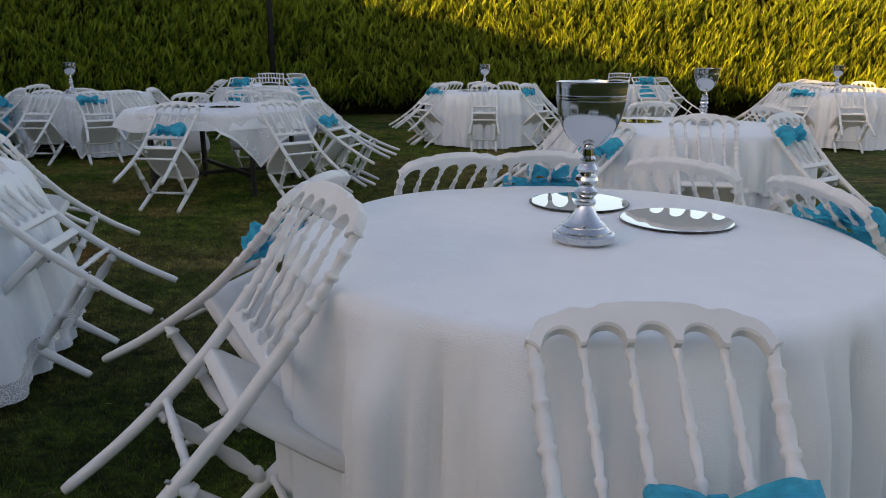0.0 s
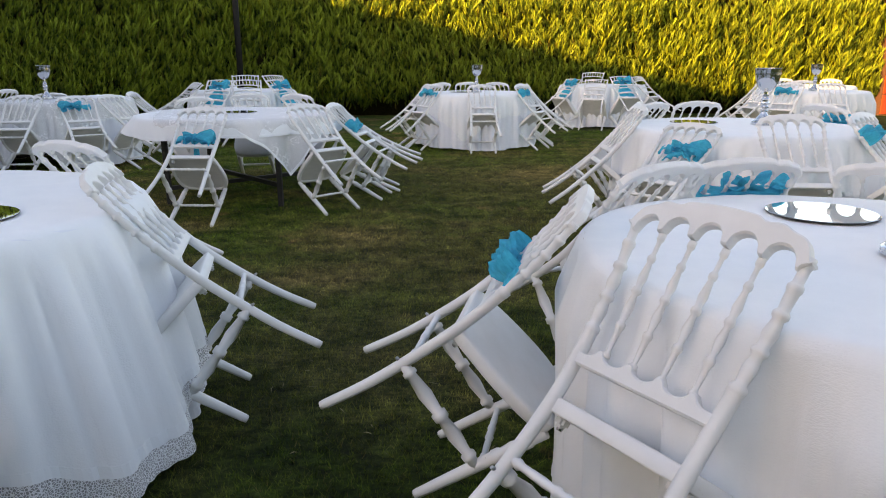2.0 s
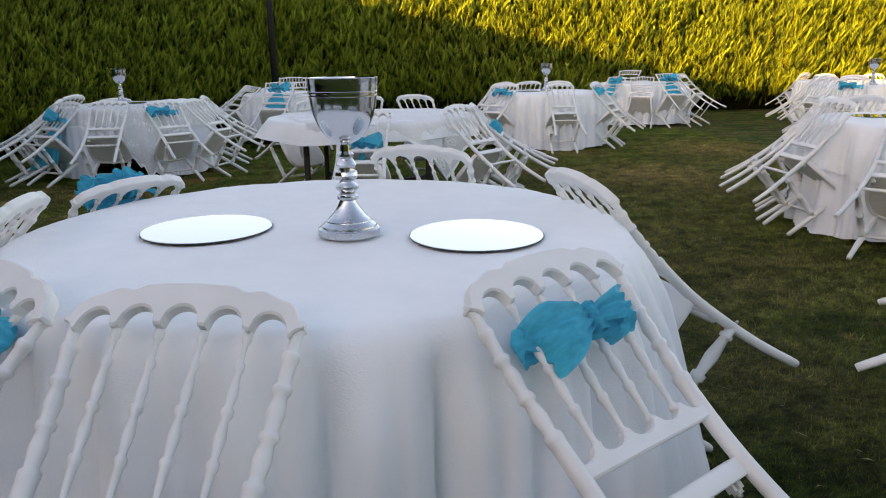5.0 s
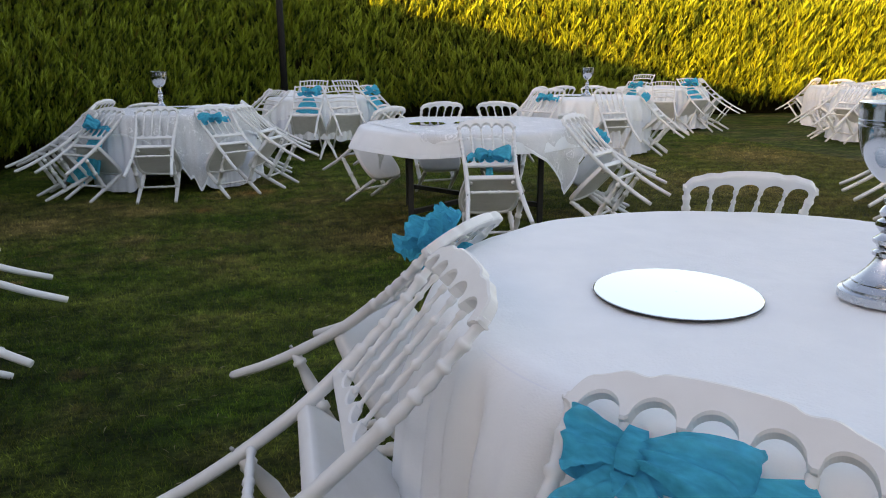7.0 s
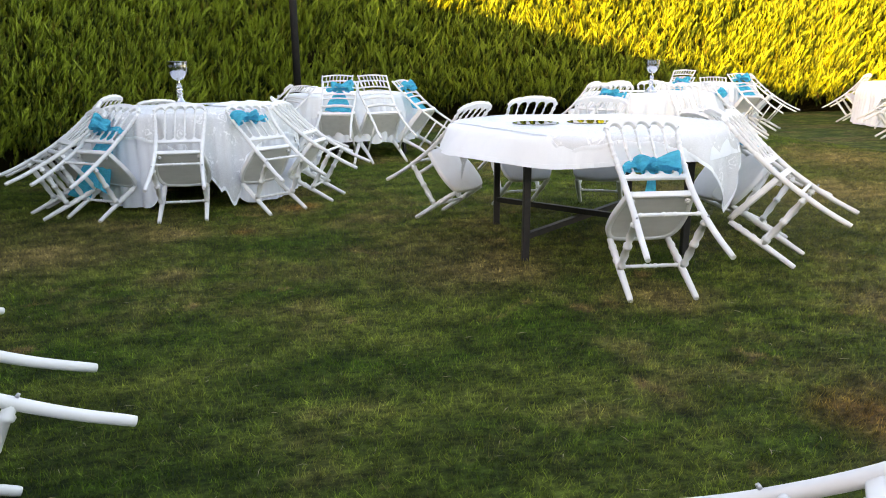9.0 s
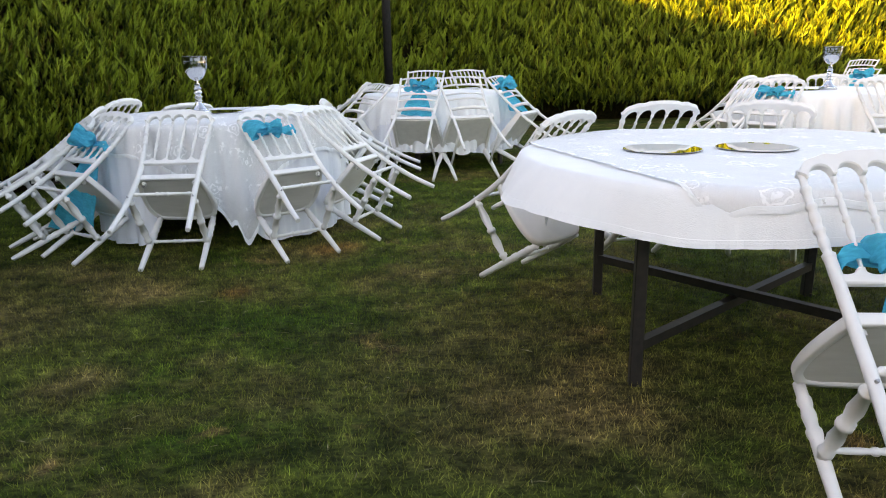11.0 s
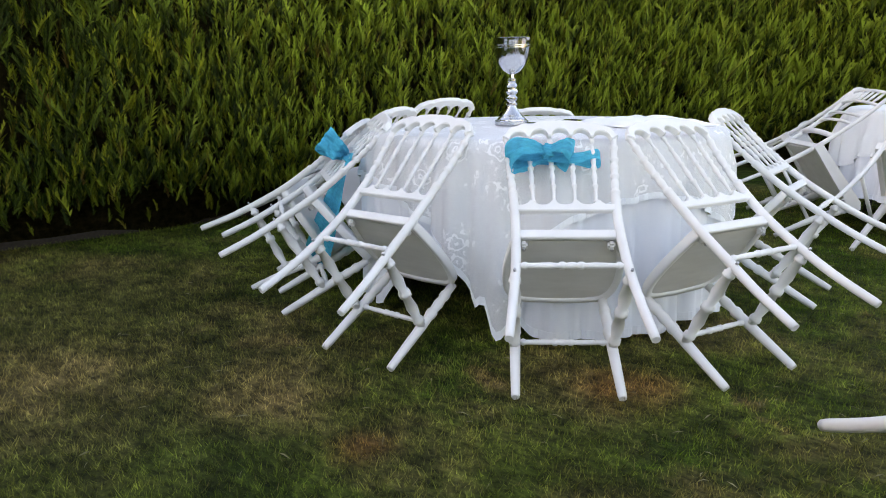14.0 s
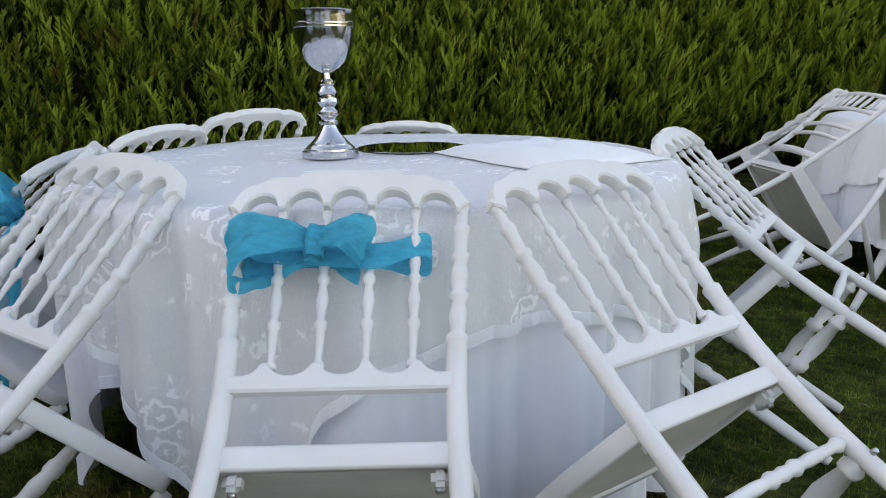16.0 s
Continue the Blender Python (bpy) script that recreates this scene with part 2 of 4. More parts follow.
def blades(nt, p):
    v = coords(nt)
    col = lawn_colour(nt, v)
    g = nt.nodes.new("ShaderNodeNewGeometry")
    col = mix(nt, ramp(nt, g.outputs["Random Per Island"], [(0.0, (0, 0, 0)), (0.90, (0.08, 0.08, 0.08)), (0.985, (0.55, 0.55, 0.55))]), col, (0.22, 0.175, 0.075))
    col = mix(nt, 1.0, col, ramp(nt, g.outputs["Random Per Island"], [(0.0, (0.6, 0.6, 0.6)), (0.35, (1.15, 1.18, 1.05)), (0.6, (1.8, 1.8, 1.55)), (1.0, (1.0, 1.0, 0.95))]), "MULTIPLY")
    nt.links.new(col, p.inputs["Base Color"])
    p.inputs["Roughness"].default_value = 0.8
    p.inputs["Specular IOR Level"].default_value = 0.12
    t, s = node(nt, "ShaderNodeBsdfTranslucent"), node(nt, "ShaderNodeMixShader", Fac=0.25)
    nt.links.new(col, t.inputs["Color"])
    nt.links.new(p.outputs[0], s.inputs[1])
    nt.links.new(t.outputs[0], s.inputs[2])
    nt.links.new(s.outputs[0], nt.nodes["Material Output"].inputs["Surface"])


def straw(nt, p):
    g = nt.nodes.new("ShaderNodeNewGeometry")
    nt.links.new(ramp(nt, g.outputs["Random Per Island"], [(0.0, (0.12, 0.12, 0.05)), (0.6, (0.22, 0.19, 0.09)), (1.0, (0.28, 0.25, 0.13))]), p.inputs["Base Color"])
    p.inputs["Roughness"].default_value = 0.7


def foliage(nt, p):
    g = nt.nodes.new("ShaderNodeNewGeometry")
    v = coords(nt)
    col = ramp(nt, g.outputs["Random Per Island"], [(0.0, (0.016, 0.030, 0.006)), (0.35, (0.045, 0.078, 0.010)), (0.70, (0.125, 0.185, 0.018)), (0.92, (0.27, 0.31, 0.026)), (1.0, (0.16, 0.10, 0.03))])
    broad = ramp(nt, noise_tex(nt, v, 1.3, 4), [(0.3, (0.8, 0.82, 0.8)), (0.75, (1.15, 1.1, 1.0))])
    col = mix(nt, 1.0, col, broad, "MULTIPLY")
    # young tips are paler, with the sky light on them also put into colour
    tip_light = nt.nodes.new("ShaderNodeAttribute")
    tip_light.attribute_name = "tip_growth_light"
    col = mix(nt, ramp(nt, tip_light.outputs["Fac"], [(0.45, (0, 0, 0)), (1.0, (0.72, 0.72, 0.72))]), col, (0.40, 0.52, 0.06))
    nt.links.new(col, p.inputs["Base Color"])
    p.inputs["Roughness"].default_value = 0.6
    p.inputs["Specular IOR Level"].default_value = 0.2
    t, s = node(nt, "ShaderNodeBsdfTranslucent"), node(nt, "ShaderNodeMixShader", Fac=0.30)
    nt.links.new(col, t.inputs["Color"])
    nt.links.new(p.outputs[0], s.inputs[1])
    nt.links.new(t.outputs[0], s.inputs[2])
    nt.links.new(s.outputs[0], nt.nodes["Material Output"].inputs["Surface"])


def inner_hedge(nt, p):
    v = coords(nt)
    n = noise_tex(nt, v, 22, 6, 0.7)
    # near-black: the shade between the sprays is put into this colour
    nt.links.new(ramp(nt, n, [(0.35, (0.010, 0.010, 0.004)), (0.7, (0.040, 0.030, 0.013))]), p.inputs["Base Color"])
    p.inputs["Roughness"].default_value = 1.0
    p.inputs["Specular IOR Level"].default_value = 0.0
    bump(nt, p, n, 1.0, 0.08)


def brick_face(nt, p):
    v = coords(nt)
    o = nt.nodes.new("ShaderNodeObjectInfo")
    n = noise_tex(nt, v, 40, 5)
    col = mix(nt, o.outputs["Random"], (0.25, 0.032, 0.009), (0.32, 0.050, 0.013))
    col = mix(nt, 0.5, col, ramp(nt, n, [(0.3, (0.6, 0.6, 0.6)), (0.7, (1, 1, 1))]), "MULTIPLY")
    nt.links.new(col, p.inputs["Base Color"])
    p.inputs["Roughness"].default_value = 0.85
    bump(nt, p, n, 0.4, 0.004)


def mortar_face(nt, p):
    n = noise_tex(nt, coords(nt), 60, 5)
    nt.links.new(ramp(nt, n, [(0.3, (0.05, 0.02, 0.015)), (0.7, (0.10, 0.045, 0.03))]), p.inputs["Base Color"])
    p.inputs["Roughness"].default_value = 0.95
    bump(nt, p, n, 0.4, 0.004)


def plywood(nt, p):
    n = noise_tex(nt, coords(nt, (1, 9, 1)), 6, 5)
    nt.links.new(ramp(nt, n, [(0.3, (0.24, 0.16, 0.09)), (0.7, (0.34, 0.24, 0.14))]), p.inputs["Base Color"])
    p.inputs["Roughness"].default_value = 0.7


def concrete(nt, p):
    v = coords(nt)
    n = mix(nt, 0.5, noise_tex(nt, v, 4, 5), noise_tex(nt, v, 45, 5))
    nt.links.new(ramp(nt, n, [(0.35, (0.020, 0.015, 0.010)), (0.65, (0.050, 0.038, 0.028))]), p.inputs["Base Color"])
    p.inputs["Roughness"].default_value = 0.9
    bump(nt, p, n, 0.5, 0.006)


PAINT = material("white_chair_paint", paint)
PALE = material("pale_seat_paint", pale_board)
BOARD = material("grey_seat_board", board)
CLOTH = material("white_tablecloth_fabric", weave((0.86, 0.885, 0.90), (0.82, 0.85, 0.87)))
SATIN = material("bluish_white_satin", weave((0.81, 0.84, 0.885), (0.77, 0.805, 0.86), 0.12, 0.09))
LACE = material("white_lace", lace)
NET = material("white_netting", net_cloth)
TEAL = material("turquoise_organza", organza)
CHROME = material("polished_chrome", metal((0.60, 0.61, 0.63), 0.13))
SATIN_METAL = material("satin_silver", metal((0.58, 0.60, 0.63), 0.24))
STEEL = material("zinc_bolt", metal((0.45, 0.45, 0.46), 0.35))
MIRROR = material("mirror_glass", metal((0.62, 0.66, 0.66), 0.02))
RIM = material("dark_mirror_edge", dark_iron)
IRON = material("dark_iron", dark_iron)
BLACK = material("black_painted_pole", black_iron)
LAWN = material("lawn_ground", soil_grass)
BLADE = material("grass_blades", blades)
STRAW = material("dry_straw", straw)
LEAF = material("cypress_foliage", foliage)
INNER = material("hedge_inside", inner_hedge)
BRICK = material("red_brick", brick_face)
MORTAR = material("mortar", mortar_face)
PLY = material("plywood", plywood)
KERB = material("weathered_concrete", concrete)


# ---- mesh helpers ----
def from_arrays(name, verts, faces, mat, smooth=True):
    me = bpy.data.meshes.new(name)
    me.from_pydata([tuple(v) for v in verts], [], [tuple(int(i) for i in f) for f in faces])
    me.materials.append(mat)
    if smooth:
        me.polygons.foreach_set("use_smooth", [True] * len(me.polygons))
    me.update()
    return me


def part(name, bm, mat, parent, label=""):
    """Links a bmesh, or a mesh, as one object under a thing or a part."""
    if isinstance(bm, bmesh.types.BMesh):
        me = bpy.data.meshes.new(name)
        bm.to_mesh(me)
        bm.free()
        me.materials.append(mat)
    else:
        me = bm
    ob = new(name, me)
    ob.parent = parent
    return tagged(ob, label)


def thing(name, label, category, group="", m=None):
    ob = new(name)
    ob.empty_display_size = 0.05
    if m is not None:
        ob.matrix_basis = m
    return tagged(ob, label, category, group)


def grid_faces(rows, cols, wrap):
    """Quads of a grid of rows x cols points; wrap closes the columns."""
    f = []
    for i in range(rows - 1):
        for j in range(cols if wrap else cols - 1):
            k = (j + 1) % cols
            f.append((i * cols + j, i * cols + k, (i + 1) * cols + k, (i + 1) * cols + j))
    return f


def tube(name, path, radii, mat, sides=9):
    """A round bar along a path of points with a radius at each; ends are capped."""
    pts = [Vector(p) for p in path]
    verts = []
    d = (pts[-1] - pts[0]).normalized()
    up = Vector((0, 1, 0)) if abs(d.y) < 0.7 else Vector((0, 0, 1))
    for i, p in enumerate(pts):
        d = (pts[min(i + 1, len(pts) - 1)] - pts[max(i - 1, 0)]).normalized()
        a = d.cross(up).normalized()
        b = a.cross(d)
        up = b
        for k in range(sides):
            w = 2 * math.pi * k / sides
            verts.append(p + (a * math.cos(w) + b * math.sin(w)) * radii[i])
    faces = grid_faces(len(pts), sides, True)
    faces = [f[::-1] for f in faces]
    faces.append(tuple(range(sides)))
    faces.append(tuple(reversed(range((len(pts) - 1) * sides, len(pts) * sides))))
    me = from_arrays(name, verts, faces, mat)
    for poly in list(me.polygons)[-2:]:
        poly.use_smooth = False
    return me


def curve_at(knots, u):
    """Smooth (Catmull-Rom) value at u of knots (u, value...)."""
    i = max(k for k in range(len(knots) - 1) if knots[k][0] <= u or k == 0)
    a, b = knots[i], knots[i + 1]
    p, q = knots[max(i - 1, 0)], knots[min(i + 2, len(knots) - 1)]
    s = min(max((u - a[0]) / (b[0] - a[0]), 0), 1)
    out = []
    for c in range(1, len(a)):
        m0 = (b[c] - p[c]) / max(b[0] - p[0], 1e-6) * (b[0] - a[0])
        m1 = (q[c] - a[c]) / max(q[0] - a[0], 1e-6) * (b[0] - a[0])
        out.append((2 * s**3 - 3 * s**2 + 1) * a[c] + (s**3 - 2 * s**2 + s) * m0 + (-2 * s**3 + 3 * s**2) * b[c] + (s**3 - s**2) * m1)
    return out


def linear_at(knots, u):
    for a, b in zip(knots, knots[1:]):
        if u <= b[0]:
            s = (u - a[0]) / (b[0] - a[0])
            return a[1] + (b[1] - a[1]) * s
    return knots[-1][1]


def turned(name, a, b, profile, mat, sides=9):
    """A straight turned bar from a to b; profile: (share of the length, radius)."""
    a, b = Vector(a), Vector(b)
    return tube(name, [a.lerp(b, u) for u, r in profile], [r for u, r in profile], mat, sides)


def lathe(name, profile, mat, sides=40, smooth=True):
    """A turned shape; its edges stay crisp where the profile turns by more than 35 degrees."""
    verts = [(r * math.cos(2 * math.pi * k / sides), r * math.sin(2 * math.pi * k / sides), z) for r, z in profile for k in range(sides)]
    me = from_arrays(name, verts, grid_faces(len(profile), sides, True), mat, smooth)
    crisp = set()
    for k in range(1, len(profile) - 1):
        a = Vector(profile[k]) - Vector(profile[k - 1])
        b = Vector(profile[k + 1]) - Vector(profile[k])
        if a.length > 1e-6 and b.length > 1e-6 and a.angle(b) > radians(35):
            crisp.add(k)
    sharp = me.attributes.new("sharp_edge", "BOOLEAN", "EDGE")
    for e in me.edges:
        p, q = e.vertices[0] // sides, e.vertices[1] // sides
        sharp.data[e.index].value = p == q and p in crisp
    return me


def strip_rail(name, xs, z_low, z_high, y_mid, thick, mat):
    """A shaped board across x: lower and upper edge and depth as functions of x, with rounded edges."""
    ring, verts = 8, []
    for x in xs:
        lo, hi, y, t = z_low(x), z_high(x), y_mid(x), thick / 2
        e = min(0.004, (hi - lo) * 0.3)
        for dy, z in ((-t, lo + e), (-t, hi - e), (-t * 0.7, hi), (t * 0.7, hi), (t, hi - e), (t, lo + e), (t * 0.7, lo), (-t * 0.7, lo)):
            verts.append((x, y + dy, z))
    faces = grid_faces(len(xs), ring, True)
    faces.append(tuple(reversed(range(ring))))
    faces.append(tuple(range((len(xs) - 1) * ring, len(xs) * ring)))
    return from_arrays(name, verts, faces, mat, False)


# ---- chairs ----
# A chair stands with its front feet on y = 0 and looks along +y.
POST = [(0.0, 0.199, -0.372), (0.14, 0.184, -0.334), (0.27, 0.172, -0.309), (0.43, 0.166, -0.287), (0.56, 0.168, -0.281), (0.72, 0.179, -0.284), (0.87, 0.190, -0.300)]
POST_RINGS = [(0.0, 0.0150), (0.02, 0.0165), (0.30, 0.0185), (0.55, 0.0185), (0.600, 0.0180), (0.606, 0.0200), (0.616, 0.0200), (0.622, 0.0128), (0.652, 0.0170), (0.676, 0.0125),
              (0.682, 0.0185), (0.690, 0.0185), (0.696, 0.0125), (0.722, 0.0175), (0.748, 0.0122), (0.754, 0.0178), (0.762, 0.0178), (0.768, 0.0122), (0.800, 0.0140), (0.806, 0.0170), (0.814, 0.0170), (0.820, 0.0115), (0.846, 0.0115), (0.852, 0.0148), (0.868, 0.0135)]
SPINDLE = [(0.0, 0.0100), (0.03, 0.0100), (0.05, 0.0055), (0.22, 0.0082), (0.24, 0.0115), (0.27, 0.0115), (0.29, 0.0065), (0.40, 0.0112), (0.50, 0.0066), (0.52, 0.0115), (0.55, 0.0115), (0.57, 0.0072),
           (0.64, 0.0108), (0.76, 0.0064), (0.78, 0.0098), (0.81, 0.0098), (0.83, 0.0054), (0.93, 0.0054), (0.95, 0.0092), (1.0, 0.0092)]
BALUSTER = [(0.0, 0.0150), (0.06, 0.0150), (0.07, 0.0205), (0.10, 0.0205), (0.11, 0.0140), (0.30, 0.0215), (0.46, 0.0150), (0.47, 0.0225), (0.53, 0.0225), (0.54, 0.0150), (0.70, 0.0215), (0.86, 0.0140),
            (0.88, 0.0215), (0.92, 0.0215), (0.93, 0.0160), (1.0, 0.0160)]
STRETCHER = [(0.0, 0.0085), (0.05, 0.0085), (0.07, 0.0125), (0.09, 0.0125), (0.11, 0.0085), (0.30, 0.0105), (0.38, 0.0085), (0.40, 0.0130), (0.43, 0.0130), (0.45, 0.0090), (0.50, 0.0120), (0.55, 0.0090),
             (0.57, 0.0130), (0.60, 0.0130), (0.62, 0.0085), (0.70, 0.0105), (0.89, 0.0085), (0.91, 0.0125), (0.93, 0.0125), (0.95, 0.0085), (1.0, 0.0085)]
FRONT_LEG = [(0.0, 0.0130), (0.03, 0.0150), (0.45, 0.0185), (0.60, 0.0180), (0.62, 0.0215), (0.66, 0.0215), (0.68, 0.0160), (0.76, 0.0205), (0.82, 0.0160), (0.84, 0.0205), (0.88, 0.0205), (0.90, 0.0165), (1.0, 0.0165)]
BAYS = [-0.183, -0.111, -0.037, 0.037, 0.111, 0.183]


def mirrored(me, name):
    """The mesh reflected in x, with its faces turned the right way."""
    b = bmesh.new()
    b.from_mesh(me)
    for v in b.verts:
        v.co.x = -v.co.x
    bmesh.ops.reverse_faces(b, faces=b.faces)
    out = bpy.data.meshes.new(name)
    b.to_mesh(out)
    b.free()
    out.materials.append(me.materials[0])
    return out


def bay_share(x):
    """Where x lies in its bay between two uprights, from -1 to 1."""
    for a, b in zip(BAYS, BAYS[1:]):
        if a <= x <= b:
            return (2 * x - a - b) / (b - a)
    return 1.0


def crest_low(x):
    if abs(x) > 0.183:
        return 0.842 + (abs(x) - 0.183) * 0.6
    u = min(abs(bay_share(x)) / 0.84, 1.0)
    return 0.836 + 0.034 * math.sqrt(max(0.0, 1 - u * u)) + 0.012 * (1 - (x / 0.19) ** 2)


def crest_high(x):
    a = abs(x)
    z = 0.926 - 0.022 * (a / 0.19) ** 2
    z -= 0.009 / (1 + math.exp(-(a - 0.085) / 0.004)) - 0.008 * math.exp(-((a - 0.125) / 0.022) ** 2)
    if a > 0.165:
        z -= ((a - 0.165) / 0.036) ** 2.5 * 0.052
    return max(z, crest_low(x) + 0.006)


def rail_high(x):
    u = min(abs(bay_share(x)) / 0.80, 1.0)
    return 0.574 - 0.020 * math.sqrt(max(0.0, 1 - u * u))


SEAT_SIDE = [(0.0, 0.150, -0.290), (0.10, 0.168, -0.285), (0.25, 0.186, -0.215), (0.45, 0.203, -0.100), (0.62, 0.200, 0.000), (0.76, 0.176, 0.066), (0.86, 0.135, 0.092), (1.0, 0.0, 0.102)]


def seat_outline(n=56, inset=0.0):
    """The seat's outline seen from above: straight at the back, bulging sides, gently rounded front."""
    half = [curve_at(SEAT_SIDE, k / (n // 2 - 1)) for k in range(n // 2)]
    half[-1][0] = 0.02
    ring = [(x, y) for x, y in half] + [(-x, y) for x, y in reversed(half)]
    f = 1 - inset / 0.19
    return [(x * f, -0.094 + (y + 0.094) * f) for x, y in ring]


def seat_meshes():
    n = 56
    rings = [(0.024, 0.430), (0.021, 0.420), (0.002, 0.418), (0.0, 0.422), (0.0, 0.447), (0.004, 0.452), (0.02, 0.454)]
    verts = [(x, y, z) for inset, z in rings for x, y in seat_outline(n, inset)]
    faces = grid_faces(len(rings), n, True)
    faces.append(tuple(range((len(rings) - 1) * n, len(rings) * n)))
    shell = from_arrays("seat", verts, faces, PAINT)
    under = [(x, y, 0.4255) for x, y in seat_outline(n, 0.021)] + [(x, y, 0.430) for x, y in seat_outline(n, 0.021)]
    panel = from_arrays("seat_underside", under, [tuple(reversed(range(n))), tuple(range(n, 2 * n))] + grid_faces(2, n, True), BOARD, False)
    return shell, panel


def post_mesh(rings, top=0.868, sides=9):
    zs = sorted({round(z, 4) for z in list(np.linspace(0, top, 34)) + [z for z, r in rings if z <= top]})
    return tube("back_post", [(curve_at(POST, z)[0], curve_at(POST, z)[1], z) for z in zs], [linear_at(rings, z) * 0.86 for z in zs], PAINT, sides)


def back_y(z):
    return curve_at(POST, z)[1]


def bow_loop(side, size, seed, lift=0.0):
    """One puffed loop of a bow: a wide, creased ribbon that leaves the knot, turns round and comes back, drooping at its end."""
    nu, nv = 34, 14
    verts = []
    for i in range(nu):
        u = i / (nu - 1)
        w = math.pi * 2 * u
        reach = (1 - math.cos(w)) / 2
        out = size * reach
        deep = 0.034 * math.sin(w) * (0.5 + reach)
        half = 0.013 + 0.36 * size * reach ** 0.75
        for j in range(nv):
            v = 2 * j / (nv - 1) - 1
            wr = noise.noise(Vector((u * 5, v * 2.3, seed))) * 0.034 * reach + math.sin(v * 10 + seed + u * 4) * 0.006 * (1 - 0.4 * reach) + 0.018 * abs(noise.noise(Vector((u * 9, v * 5, seed + 4))))
            z = v * half * (1 + 0.25 * noise.noise(Vector((u * 3, v, seed + 2)))) + lift * reach - 0.20 * size * reach * reach
            verts.append((side * (out + 0.012 * v * reach + 0.008 * noise.noise(Vector((v * 4, u, seed)))), -0.036 - deep + wr, z))
    return from_arrays("bow_loop", verts, grid_faces(nu, nv, False), TEAL)


def bow_tail(side, length, seed, wide=0.05, spread=0.25, fall=0.0, land=9.0):
    """A ribbon's end; fall leans it forward, so that it hangs down from a tipped chair; past land it lies along the seat."""
    nu, nv = 26, 10
    verts = []
    for i in range(nu):
        u = i / (nu - 1)
        half = 0.012 + wide * u ** 0.7
        for j in range(nv):
            v = 2 * j / (nv - 1) - 1
            fold = math.sin(v * 7 + seed) * 0.010 * u + noise.noise(Vector((u * 4, v * 2, seed))) * 0.016 * u
            verts.append((side * spread * length * u + v * half, -0.028 - 0.012 * math.sin(u * 3) + fold + fall * length * u + 0.5 * max(0.0, length * u - land), -min(land, length * u) - 0.02 * u * v * side))
    return from_arrays("bow_tail", verts, grid_faces(nu, nv, False), TEAL)


def bow_knot(seed):
    nu, nv = 12, 12
    verts = []
    for i in range(nu):
        z = -1 + 2 * i / (nu - 1)
        for j in range(nv):
            w = 2 * math.pi * j / nv
            r = 0.021 * (1 - 0.35 * z * z) + 0.004 * math.sin(j * 2.1 + seed)
            verts.append((r * math.cos(w), -0.038 + r * 0.8 * math.sin(w), z * 0.030))
    faces = grid_faces(nu, nv, True)
    return from_arrays("knot", verts, faces + [tuple(range(nv)), tuple(range((nu - 1) * nv, nu * nv))], TEAL)


def sash_band(half, seed, tall=0.030):
    """The sash round the uprights: a crumpled closed ribbon."""
    nu, nv = 40, 7
    verts = []
    for i in range(nu):
        w = 2 * math.pi * i / nu
        for j in range(nv):
            v = 2 * j / (nv - 1) - 1
            n = noise.noise(Vector((math.cos(w) * 3, v * 2, seed + math.sin(w))))
            verts.append((half * math.copysign(abs(math.cos(w)) ** 0.5, math.cos(w)), 0.019 * math.copysign(abs(math.sin(w)) ** 0.6, math.sin(w)) + 0.006 * n, v * tall * (0.75 + 0.3 * n) + 0.012 * math.sin(3 * w + seed)))
    f = []
    for i in range(nu):
        for j in range(nv - 1):
            k = (i + 1) % nu
            f.append((i * nv + j, k * nv + j, k * nv + j + 1, i * nv + j + 1))
    return from_arrays("sash_band", verts, f, TEAL)


def petal(seed, turn, size):
    """A crumpled petal of a fabric rosette."""
    rng = random.Random(seed)
    nu, nv = 9, 9
    cup = rng.uniform(0.4, 1.3)
    verts = []
    for i in range(nu):
        u = i / (nu - 1)
        for j in range(nv):
            v = 2 * j / (nv - 1) - 1
            half = size * 0.75 * math.sin(0.25 + 2.3 * u)
            x, y, z = v * half, -size * 0.75 * math.sin(cup * u) - 0.012, size * u * math.cos(cup * u * 0.6)
            y += size * 0.25 * v * v * u + 0.014 * noise.noise(Vector((u * 4 + seed, v * 3, 0)))
            z += 0.012 * noise.noise(Vector((v * 4, u * 3, seed)))
            verts.append((x * math.cos(turn) - z * math.sin(turn), y, x * math.sin(turn) + z * math.cos(turn)))
    return from_arrays("bow_loop", verts, grid_faces(nu, nv, False), TEAL)


